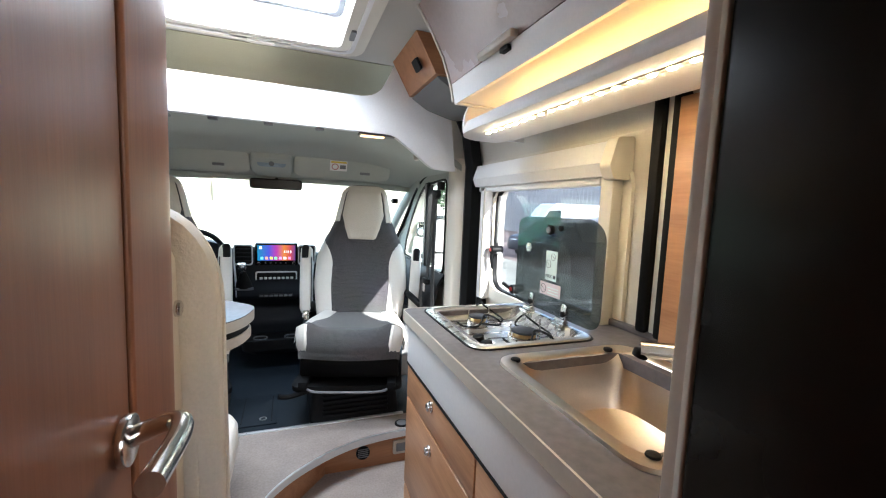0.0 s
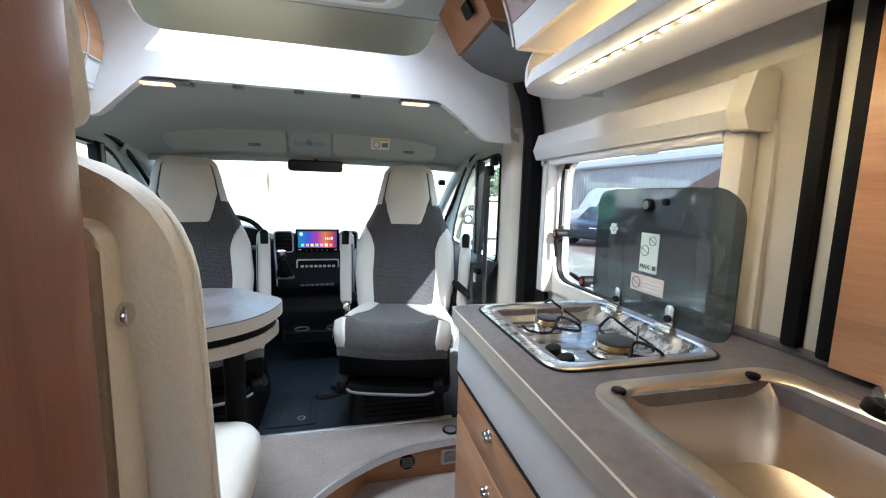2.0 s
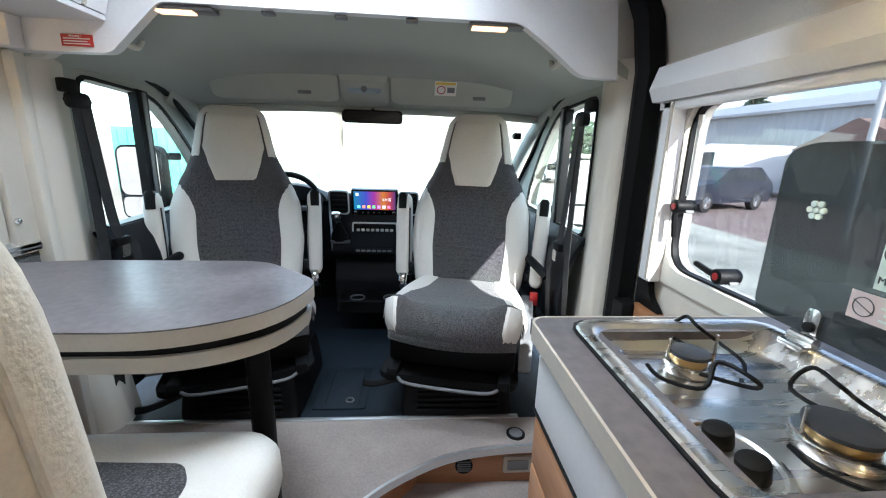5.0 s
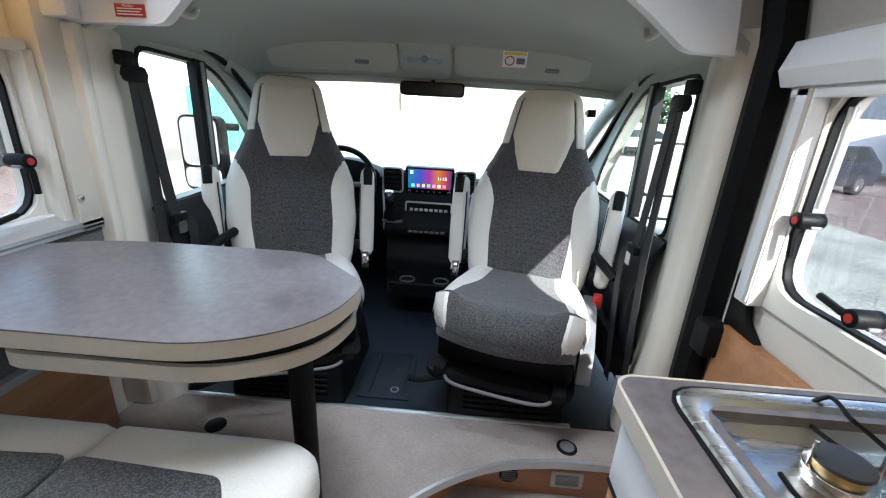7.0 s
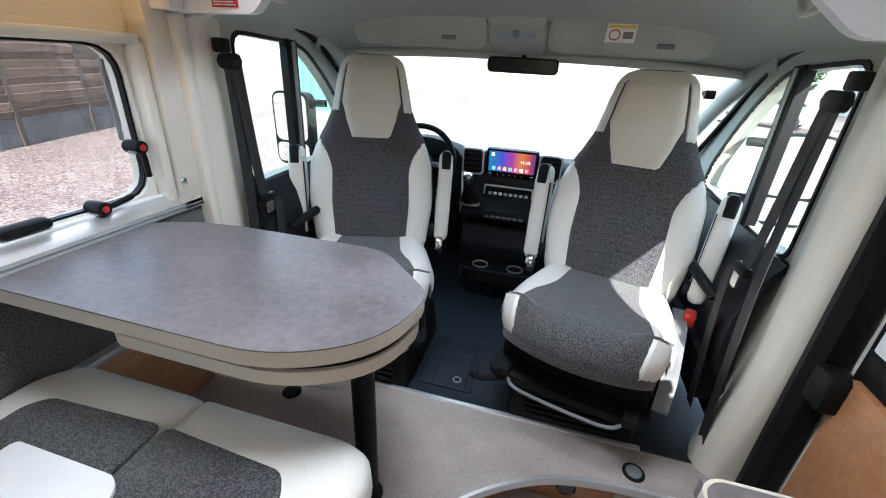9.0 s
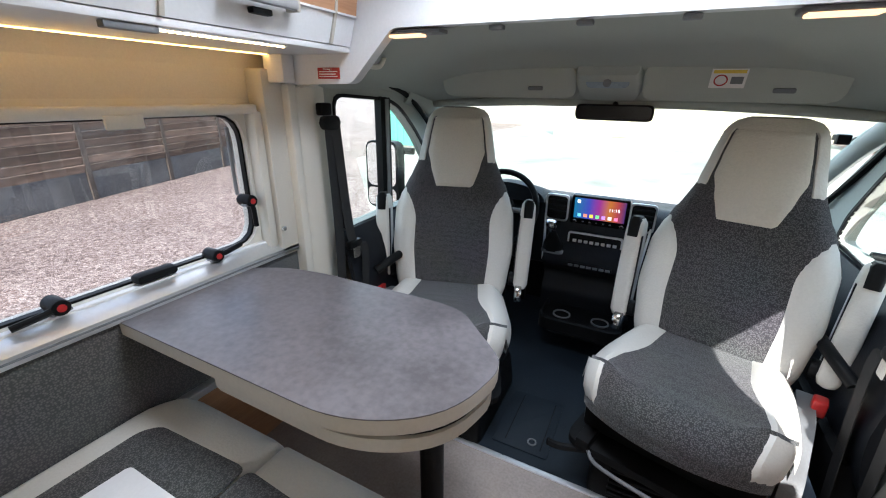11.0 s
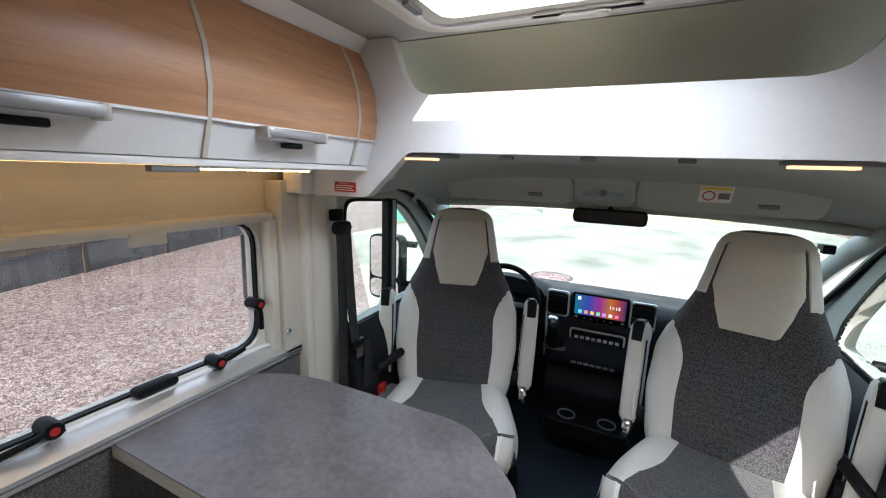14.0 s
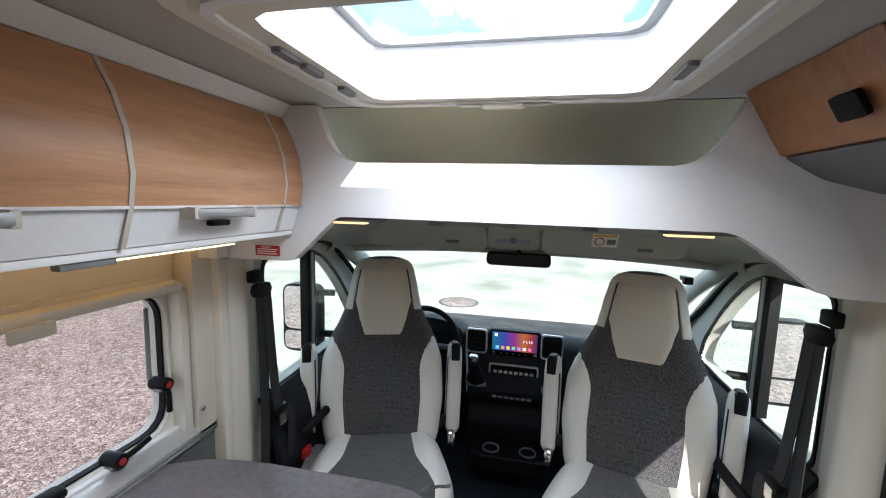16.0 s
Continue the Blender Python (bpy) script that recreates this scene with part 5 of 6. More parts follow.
ring_print(1.501, 1.047, 0.012, st1)
ring_print(1.48, 1.069, 0.010, st1)
text_mesh("MAX.", 0.0135, Matrix.Translation((LX - 0.0024, 1.512, 1.008)) @ Euler((radians(90), 0, radians(-90))).to_matrix().to_4x4(), M_DARKPRINT, st1)
text_bars(st1, [((LX - 0.0026, 1.466, 1.007), (LX - 0.0019, 1.475, 1.0165))], M_DARKPRINT, "booklet_mark")
st2 = part("warning_sticker", box((LX - 0.0018, 1.44, 0.955), (LX - 0.0004, 1.537, 0.992), 0), M_STICK2, lid, "rosy no-cutting sticker")
ring_print(1.519, 0.9735, 0.013, st2)
text_bars(st2, [((LX - 0.0026, 1.448, 0.962 + 0.008 * k), (LX - 0.0019, 1.499 - 0.004 * (k % 2), 0.9645 + 0.008 * k)) for k in range(3)], M_STICK, "print_line")

snk = thing("sink", "stainless steel sink bowl let into the worktop", "sink")
prof = ((-0.012, -0.02, 0.055), (0.0, 0.001, 0.055), (0.003, 0.006, 0.055), (0.024, 0.006, 0.055), (0.032, 0.0, 0.055), (0.040, -0.02, 0.06), (0.055, -0.115, 0.065), (0.085, -0.14, 0.06), (0.13, -0.145, 0.04))
part("bowl", loft([[(a, b, CT + z) for a, b in rrect(SNK[0] + max(k, 0.002), SNK[1] + max(k, 0.002), SNK[2] - max(k, 0.002), SNK[3] - max(k, 0.002), r, 8)] for k, z, r in prof], first=False), M_BOWL, snk, "brushed stainless bowl")
part("drain", disc((0.60, 0.98, CT - 0.143), (0, 0, 1), 0.022, 0.004, 24, 0.001), M_BLACK, snk)
for a, b in ((0.515, 1.212), (0.755, 1.216), (0.515, 0.875)):
    part("rubber_stop", disc((a, b, CT + 0.006), (0, 0, 1), 0.010, 0.008, 16, 0.003), M_BLACK, snk)
tapx = thing("kitchen_tap", "chrome swan-neck kitchen tap behind the sink", "tap")
part("tap_base", disc((0.80, 0.83, CT + 0.02), (0, 0, 1), 0.022, 0.04, 24, 0.004), M_CHROME, tapx)
part("spout", tube(curve_pts([(0.80, 0.83, CT + 0.03), (0.775, 0.85, CT + 0.075), (0.72, 0.89, CT + 0.094), (0.66, 0.945, CT + 0.100), (0.605, 0.992, CT + 0.097)], 8), 0.013, 16), M_CHROME, tapx, "ribbed chrome spout")
part("spout_tip", disc((0.606, 0.991, CT + 0.090), (0.2, -0.2, 1), 0.012, 0.012, 18, 0.002), M_BLACK, tapx)
part("lever", tube([(0.80, 0.83, CT + 0.045), (0.84, 0.80, CT + 0.085)], 0.008, 12), M_CHROME, tapx)

# ---- overhead lockers, kitchen side ----
okit = thing("kitchen_overhead_locker", "overhead kitchen locker with glossy fronts and a lit open shelf", "overhead locker")
# lower open shelf tray with rounded front end
shelf = [(0.60, 1.455), (0.93, 1.462)]
part("shelf_tray", prism(rounded([(0.79, 0.78), (0.79, 1.86), (0.66, 1.86), (0.60, 1.76), (0.60, 0.78)][::-1], [0, 0.10, 0.12, 0.03, 0]), "z", 1.437, 1.449, 0.002), M_WHITE, okit, "white shelf tray")
part("tray_rail", tube([(0.607, 0.79, 1.455), (0.607, 1.73, 1.455), (0.635, 1.81, 1.460), (0.70, 1.85, 1.468)], 0.012, 10, flat=(0.007, 0.018)), M_WHITE, okit, "rounded white tray edge")
part("tray_end", prism(rounded([(0.64, 1.445), (0.88, 1.445), (0.88, 1.60), (0.70, 1.60), (0.64, 1.53)], [0.03, 0, 0, 0.05, 0.05]), "y", 1.835, 1.85), M_WHITE, okit)
part("shelf_back", box((0.79, 0.79, 1.44), (0.815, 1.80, 1.60), 0.002), M_WHITE, okit)
part("locker_bottom", box((0.60, 0.79, 1.54), (0.80, 1.80, 1.552), 0.002), M_WHITE, okit)
fr_prof = [(0.588, 1.545), (0.575, 1.60), (0.545, 1.68), (0.505, 1.75), (0.455, 1.822)]
rows = [[(x, y, z) for y in (0.79, 1.2, 1.805)] for x, z in fr_prof[1:]]
part("upper_front", sheet(rows, 0.018, (1, 0, 0.2)), worn("satin_brown_front", (0.30, 0.22, 0.20), 0.25, vary=0.05, bump=0.0), okit, "glossy brown upper front")
rows = [[(x, y, z) for y in (0.79, 1.2, 1.805)] for x, z in ((0.590, 1.537), (0.576, 1.598))]
ff = part("lower_front", sheet(rows, 0.018, (1, 0, 0.2)), M_WHITE, okit, "white lower front")
part("front_edge", sheet([[(x - 0.004, 1.803, z), (x - 0.004, 1.815, z)] for x, z in fr_prof], 0.03, (1, 0, 0.2)), M_EDGE, okit, "pale edge band")
part("locker_side", prism([(0.592, 1.535)] + [(x + 0.004, z) for x, z in fr_prof[1:]] + [(0.80, 1.822), (0.80, 1.60), (0.72, 1.535)], "y", 1.785, 1.803), M_WHITE, okit)
part("handle", box((0.552, 1.38, 1.592), (0.574, 1.56, 1.612), 0.005), M_EDGE, ff, "bar handle")
part("handle_catch", box((0.566, 1.42, 1.580), (0.585, 1.46, 1.594), 0.004), M_BLACK, ff)
led = thing("led_strip", "warm white led strip under the kitchen shelf", "led strip", "led strips")
part("strip_tape", box((0.655, 0.80, 1.4345), (0.668, 1.70, 1.4372), 0), M_EDGE, led)
for k in range(22):
    part("diode", box((0.657, 0.82 + 0.041 * k, 1.4315), (0.666, 0.832 + 0.041 * k, 1.4346), 0.001), M_LED, led, smooth=False)
led2 = thing("led_strip", "amber led strip glowing inside the kitchen shelf", "led strip", "led strips")
part("strip_body", box((0.780, 0.80, 1.452), (0.789, 1.74, 1.458), 0), M_LEDGLOW, led2)
# sloped corner box above the sliding door
cb = thing("corner_cabinet", "sloped cherry veneer corner box with a black control panel", "corner cabinet")
part("box_body", prism([(0.50, 1.822), (0.58, 1.685), (0.86, 1.685), (0.86, 1.822)], "y", 1.98, 2.337), M_WOODX, cb)
part("lower_cove", prism(rounded([(0.583, 1.684), (0.86, 1.684), (0.90, 1.60), (0.78, 1.605), (0.665, 1.635)], 0.02), "y", 2.0, 2.337), M_GREY, cb, "grey moulded cove below")
part("panel_frame", prism(rrect(2.04, -0.022, 2.10, 0.022, 0.008), "x", -0.008, 0.002), M_BLACK, cb, "black control panel", m=Matrix.Translation((0.535, 0, 1.735)) @ Matrix.Rotation(radians(-30), 4, "Y"))

# ---- overhead lockers, dinette side ----
M_GREYM = worn("grey_anodised_handle", (0.34, 0.34, 0.35), 0.4, metal=0.6, vary=0.05)
od = thing("dinette_overhead_locker", "overhead locker with cherry veneer doors and white flap fronts", "overhead locker")
dprof = [(-0.578, 1.445), (-0.556, 1.515), (-0.548, 1.57), (-0.556, 1.64), (-0.578, 1.70), (-0.61, 1.755)]
spans = ((0.88, 1.337), (1.345, 1.797), (1.805, 2.220), (2.228, 2.304))
for y0, y1 in spans:
    rows = [[(x, y, z) for y in (y0, (y0 + y1) / 2, y1)] for x, z in dprof[1:]]
    dd = part("door", sheet(rows, 0.016, (-1, 0, 0)), M_WOOD, od, "curved cherry veneer door")
    rows = [[(x - 0.002, y, z) for y in (y0, y1)] for x, z in ((-0.580, 1.445), (-0.558, 1.512))]
    fl = part("flap", sheet(rows, 0.016, (-1, 0, 0)), M_WHITE, od, "white flap strip")
    part("flap_line", box((-0.557, y0, 1.5115), (-0.5535, y1, 1.5165), 0), M_ALU, od)
    if y1 - y0 > 0.3:
        hm = (y0 + y1) / 2 - 0.02
        h_ = part("handle", box((-0.545, hm - 0.082, 1.492), (-0.528, hm + 0.082, 1.512), 0.005), M_GREYM, fl, "grey bar handle")
        part("handle_end", box((-0.565, hm - 0.088, 1.490), (-0.53, hm - 0.075, 1.514), 0.003), M_EDGE, h_)
        part("handle_end", box((-0.565, hm + 0.075, 1.490), (-0.53, hm + 0.088, 1.514), 0.003), M_EDGE, h_)
        part("handle_catch", box((-0.566, hm - 0.025, 1.474), (-0.548, hm + 0.025, 1.486), 0.003), M_BLACK, fl)
for y in (1.341, 1.801, 2.224):
    part("door_gap", sheet([[(x + 0.002, y - 0.0045, z), (x + 0.002, y + 0.0045, z)] for x, z in dprof], 0.01, (-1, 0, 0)), M_EDGE, od)
part("bottom_board", box((-0.88, 0.80, 1.430), (-0.585, 2.306, 1.444), 0.002), M_WHITE, od)
part("top_rail", prism([(-0.612, 1.757), (-0.585, 1.792), (-0.72, 1.792), (-0.72, 1.757)], "y", 0.80, 2.306), M_WHITE, od, "white ceiling rail")
part("end_corner", box((-0.88, 2.26, 1.352), (-0.80, 2.306, 1.43), 0.004), M_WHITE, od)
place(od, Matrix.Translation((-0.035, 0.03, 0.03)))
led3 = thing("led_strip", "amber led strip glowing under the dinette locker", "led strip", "led strips")
part("strip_body", box((-0.902, 0.85, 1.4575), (-0.895, 2.30, 1.4605), 0), M_LEDSOFT, led3)
led4 = thing("led_strip", "short row of warm leds under the dinette locker", "led strip", "led strips")
part("strip_tape", box((-0.640, 1.83, 1.456), (-0.628, 2.12, 1.4605), 0), M_ALU, led4)
part("strip_plug", box((-0.645, 1.745, 1.448), (-0.625, 1.83, 1.4595), 0.002), M_GREY, led4)
for k in range(20):
    part("diode", box((-0.639, 1.838 + 0.0142 * k, 1.4525), (-0.631, 1.846 + 0.0142 * k, 1.4562), 0.001), M_LEDROW, led4, smooth=False)

# vent and light in the riser
vt = thing("riser_vent", "round black louvred vent in the wooden riser", "vent")
part("vent_ring", disc((0.396, 2.264, 0.075), (0, 1, 0), 0.031, 0.010, 28, 0.002), M_BLACK, vt)
for k in range(5):
    part("vent_slat", box((0.372, 2.2565, 0.056 + 0.009 * k), (0.42, 2.262, 0.060 + 0.009 * k), 0.001), M_GREY, vt)
rb = thing("riser_light", "grey rectangular step light in the wooden riser", "step light")
part("light_frame", prism(rrect(0.535, 0.045, 0.64, 0.11, 0.008), "y", 2.258, 2.267, 0.002), M_EDGE, rb)
part("light_lens", prism(rrect(0.55, 0.058, 0.625, 0.097, 0.004), "y", 2.2545, 2.2585, 0.001), M_GREY, rb)
# pale rounded end of the kitchen base beside the seat
kb = thing("kitchen_end_post", "pale rounded grab post at the kitchen end", "post")
part("post_tube", tube(curve_pts([(0.50, 1.735, 0.02), (0.50, 1.735, 0.72), (0.505, 1.73, 0.78), (0.53, 1.715, 0.815), (0.60, 1.705, 0.82)], 6), 0.028, 14), M_TRIM, kb)
wl_ = thing("door_wood_panel", "honey-brown wooden lower panel of the sliding door", "door panel")
part("panel_board", box((0.905, 1.63, 0.08), (0.945, 2.24, 0.70), 0.003), M_WOODX, wl_)
ds = thing("door_latch_box", "black plastic latch box on the sliding door edge", "latch")
part("latch_body", box((0.865, 2.22, 0.60), (0.925, 2.29, 0.70), 0.01), M_BLACK, ds)
part("latch_plate", prism(rounded([(2.13, 0.60), (2.26, 0.60), (2.26, 0.86), (2.22, 0.86), (2.19, 0.74), (2.13, 0.70)], 0.02), "x", 0.925, 0.944, 0.002), M_BLACK, ds)

# ---- dashboard ----
dash = thing("dashboard", "charcoal plastic dashboard with centre console and touch screen", "dashboard")
prof = rounded([(4.05, 0.50), (3.42, 0.50), (3.36, 0.68), (3.40, 0.83), (3.50, 0.855), (3.75, 0.82), (4.06, 0.775)], [0, 0.05, 0.05, 0.05, 0.04, 0.1, 0])
part("dash_body", prism(prof, "x", -0.86, 0.86), M_DASH, dash)
part("firewall", box((-0.9, 3.70, 0.10), (0.9, 4.06, 0.56), 0), M_BLACK, dash)
ccp = rounded([(3.60, 0.24), (3.32, 0.26), (3.30, 0.42), (3.345, 0.52), (3.24, 0.585), (3.235, 0.63), (3.315, 0.73), (3.335, 0.89), (3.37, 0.905), (3.55, 0.85)], 0.025, 4)
cc = part("centre_console", prism(ccp, "x", -0.225, 0.205, 0.012), M_DASH, dash)
TS = Matrix.Translation((0, 3.318, 0.865)) @ Matrix.Rotation(radians(8), 4, "X")
scr = part("screen_body", prism(rrect(-0.125, -0.072, 0.125, 0.068, 0.008), "y", -0.022, 0.01, 0.003), M_GLOSSBLACK, dash, "touch screen unit", m=TS)
# picture on the touch screen: colour bands fading into one another
ms, ns_, ls_, bs_ = bsdf("touch_screen_picture", (0, 0, 0), 0.2)
tcs = ns_.new("ShaderNodeTexCoord")
sep = ns_.new("ShaderNodeSeparateXYZ")
ls_.new(tcs.outputs["Generated"], sep.inputs[0])
rp = ns_.new("ShaderNodeValToRGB")
cols = ((0.0, (0.02, 0.30, 0.55)), (0.3, (0.10, 0.12, 0.75)), (0.5, (0.55, 0.06, 0.45)), (0.7, (0.95, 0.30, 0.05)), (0.85, (0.75, 0.10, 0.10)), (1.0, (0.10, 0.05, 0.25)))
rp.color_ramp.elements[0].color, rp.color_ramp.elements[1].color = (*cols[0][1], 1), (*cols[-1][1], 1)
for p_, c_ in cols[1:-1]:
    e_ = rp.color_ramp.elements.new(p_)
    e_.color = (*c_, 1)
ls_.new(sep.outputs["X"], rp.inputs["Fac"])
ls_.new(rp.outputs["Color"], bs_.inputs["Emission Color"])
bs_.inputs["Emission Strength"].default_value = 0.15
part("screen_picture", box((-0.112, -0.0245, -0.042), (0.112, -0.0225, 0.058), 0), ms, scr, "lit colourful display")
for k in range(7):
    mm_ = glowing("app_icon_%d" % k, [(0.2, 0.7, 0.9), (0.9, 0.3, 0.2), (0.9, 0.7, 0.1), (0.2, 0.8, 0.3), (0.6, 0.3, 0.9), (0.9, 0.9, 0.95), (0.9, 0.2, 0.4)][k], 0.28)
    x = -0.094 + 0.027 * k
    part("app_icon", box((x, -0.0262, -0.034), (x + 0.016, -0.0246, -0.018), 0.0), mm_, scr)
M_SCRTXT = glowing("screen_text", (0.9, 0.95, 1.0), 0.35)
text_mesh("11:15", 0.022, Matrix.Translation((0.040, -0.0252, 0.008)) @ Matrix.Rotation(radians(90), 4, "X"), M_SCRTXT, scr)
part("app_icon", box((-0.10, -0.0262, 0.034), (-0.086, -0.0246, 0.050), 0), M_SCRTXT, scr)
for x in (-0.104, 0.104):
    kk = part("screen_knob", disc((x, -0.028, -0.058), (0, 1, 0), 0.010, 0.014, 20, 0.002), M_CHROME, scr, "silver rotary knob")
    part("knob_face", disc((x, -0.036, -0.058), (0, 1, 0), 0.007, 0.003, 18), M_BLACK, kk)
for k in range(5):
    part("screen_key", box((-0.07 + 0.03 * k, -0.025, -0.061), (-0.062 + 0.03 * k, -0.0222, -0.056), 0.0), M_GREY, scr)
for sx in (-1, 1):
    vx = sx * 0.188 - 0.005
    vv = part("air_vent", prism(rrect(vx - 0.05, -0.07, vx + 0.05, 0.055, 0.02), "y", -0.014, 0.012, 0.004), M_BLACK, dash, "black air vent", m=TS)
    part("vent_bezel", frame_ring(rrect(vx - 0.055, -0.075, vx + 0.055, 0.060, 0.022), rrect(vx - 0.047, -0.067, vx + 0.047, 0.052, 0.018), "y", -0.018, -0.008), M_ALU, vv)
    for k in range(4):
        part("vent_slat", box((vx - 0.042, -0.020, -0.050 + 0.026 * k), (vx + 0.042, -0.012, -0.043 + 0.026 * k), 0.002), M_DASH, vv)
rad = part("climate_panel", prism(rrect(-0.118, 0.69, 0.118, 0.745, 0.01), "y", 3.295, 3.325, 0.003), M_BLACK, dash, "climate control panel")
part("climate_bezel", frame_ring(rrect(-0.124, 0.684, 0.124, 0.751, 0.012), rrect(-0.116, 0.692, 0.116, 0.743, 0.009), "y", 3.290, 3.30), M_ALU, rad)
for k in range(8):
    part("climate_key", box((-0.10 + 0.026 * k, 3.290, 0.700), (-0.082 + 0.026 * k, 3.297, 0.715), 0.002), M_ALU, rad)
part("climate_display", box((-0.05, 3.2915, 0.720), (0.05, 3.2965, 0.737), 0), M_BLACK, rad)
part("storage_slot", box((-0.11, 3.275, 0.635), (0.11, 3.33, 0.685), 0.008), M_BLACK, dash)
sr = part("switch_row", box((-0.10, 3.222, 0.598), (0.10, 3.25, 0.618), 0.004), M_BLACK, dash)
for k in range(7):
    part("switch_key", box((-0.096 + 0.028 * k, 3.2175, 0.602), (-0.074 + 0.028 * k, 3.2235, 0.614), 0.002), M_GREY, sr)
gl = part("gear_lever", tube(curve_pts([(-0.185, 3.28, 0.66), (-0.188, 3.235, 0.72), (-0.190, 3.20, 0.79)], 5), 0.008, 10), M_CHROME, dash)
part("gear_boot", loft([[(-0.185 + r * math.cos(a), 3.27 - k * 0.05 + r * math.sin(a), 0.655 + 0.11 * k) for a in [j * math.pi / 8 for j in range(16)]] for k, r in ((0, 0.05), (0.3, 0.045), (0.7, 0.026), (1, 0.014))]), M_BLACK, gl)
part("gear_plate", prism(rrect(-0.235, 3.225, -0.13, 3.31, 0.02), "z", 0.645, 0.66, 0.004), M_GREY, gl)
part("gear_knob", disc((-0.190, 3.195, 0.80), (0, -0.4, 1), 0.026, 0.045, 20, 0.015), M_CHROME, gl, "round gear knob")
for sx in (-1, 1):
    part("console_trim", tube(curve_pts([(sx * 0.215 - 0.01, 3.25, 0.60), (sx * 0.225 - 0.01, 3.29, 0.70), (sx * 0.235 - 0.01, 3.315, 0.80), (sx * 0.235 - 0.01, 3.325, 0.88)], 5), 0.006, 8), M_ALU, dash)
part("usb_dial", disc((0.165, 3.255, 0.655), (0, -1, 0.5), 0.026, 0.02, 22, 0.004), M_GREY, dash)
tr = part("cup_tray", loft([[(a, b, z) for a, b in rrect(-0.19 + k, 3.10 + k, 0.19 - k, 3.36, 0.06)] for z, k in ((0.265, 0.04), (0.30, 0.0), (0.36, 0.0), (0.365, 0.01), (0.345, 0.02))]), M_BLACK, dash, "black moulded cup tray")
for x in (-0.09, 0.09):
    part("cup_ring", frame_ring([(x + 0.042 * math.cos(k * 0.2618), 3.20 + 0.042 * math.sin(k * 0.2618)) for k in range(24)], [(x + 0.036 * math.cos(k * 0.2618), 3.20 + 0.036 * math.sin(k * 0.2618)) for k in range(24)], "z", 0.345, 0.352, 48), M_GREY, tr)
part("instrument_hood", loft([[(-0.47 + w * math.cos(a), y, 0.855 + h * math.sin(a)) for a in [math.pi * k / 14 for k in range(15)]] + [] for y, w, h in ((3.36, 0.20, 0.085), (3.42, 0.205, 0.09), (3.56, 0.20, 0.05))]), M_DASH, dash)
swl = thing("steering_wheel", "dark steering wheel behind the driver seat", "steering wheel")
SM = Matrix.Translation((-0.47, 3.24, 0.83)) @ Matrix.Rotation(radians(62), 4, "X")
part("rim", tube([(0.19 * math.cos(a), 0.19 * math.sin(a), 0) for a in [2 * math.pi * k / 48 for k in range(49)]], 0.015, 10), M_BLACK, swl, m=SM)
part("hub", loft([[(a, b, z) for a, b in rrect(-0.07 + k, -0.06 + k, 0.07 - k, 0.06 - k, 0.04)] for z, k in ((-0.03, 0), (0.01, 0), (0.02, 0.02))]), M_BLACK, swl, m=SM)
for a in (math.radians(0), math.radians(180), math.radians(250), math.radians(290)):
    part("spoke", tube([(0.05 * math.cos(a), 0.05 * math.sin(a), 0), (0.185 * math.cos(a), 0.185 * math.sin(a), 0)], 0.014, 8), M_GREY, swl, m=SM)
part("column", tube([(0, 0, -0.02), (0, 0, -0.25)], 0.035, 14), M_BLACK, swl, m=SM)
# floor hatch on the cab mat
ht = thing("floor_hatch", "rubber floor hatch with a round turn lock", "floor hatch")
part("hatch_plate", prism(rrect(-0.175, 2.475, 0.03, 2.78, 0.012), "z", POD - 0.004, POD + 0.004, 0.002), M_RUBBER, ht)
part("hatch_ring", frame_ring([(-0.035 + 0.017 * math.cos(k * 0.2618), 2.525 + 0.017 * math.sin(k * 0.2618)) for k in range(24)], [(-0.035 + 0.012 * math.cos(k * 0.2618), 2.525 + 0.012 * math.sin(k * 0.2618)) for k in range(24)], "z", POD + 0.003, POD + 0.008, 48), M_GREY, ht)
part("hatch_groove", box((-0.13, 2.50, POD + 0.003), (-0.126, 2.76, POD + 0.006), 0), M_BLACK, ht)
part("hatch_groove", box((0.0, 2.50, POD + 0.003), (0.004, 2.76, POD + 0.006), 0), M_BLACK, ht)
ped = thing("pedals", "black foot pedals below the steering wheel", "pedals")
for x in (-0.62, -0.50, -0.38):
    part("pedal_pad", box((x - 0.03, 3.46, 0.24), (x + 0.03, 3.49, 0.33), 0.008), M_BLACK, ped)
    part("pedal_arm", tube([(x, 3.49, 0.30), (x, 3.60, 0.45)], 0.008, 8), M_BLACK, ped)

# ---- outside: yard, fence, buildings, cars, trees ----
M_YARD = gravel("sunlit_gravelly_tarmac", ((0.10, 0.068, 0.06), (0.27, 0.20, 0.175), (0.56, 0.47, 0.42)))
M_PLANK = worn("weathered_brown_fence_wood", (0.15, 0.105, 0.08), 0.85, vary=0.6, big=2, fine=40, bump=0.3, stretch=(1, 1, 6))
nt = M_PLANK.node_tree
shader = next(k for k in nt.nodes if k.type == "BSDF_PRINCIPLED")
source = shader.inputs["Base Color"].links[0].from_socket
info, hsv, spread = nt.nodes.new("ShaderNodeObjectInfo"), nt.nodes.new("ShaderNodeHueSaturation"), nt.nodes.new("ShaderNodeMapRange")
spread.inputs[3].default_value, spread.inputs[4].default_value = 0.55, 1.45
nt.links.new(info.outputs["Random"], spread.inputs[0])
nt.links.new(spread.outputs[0], hsv.inputs["Value"])
nt.links.new(source, hsv.inputs["Color"])
nt.links.new(hsv.outputs[0], shader.inputs["Base Color"])
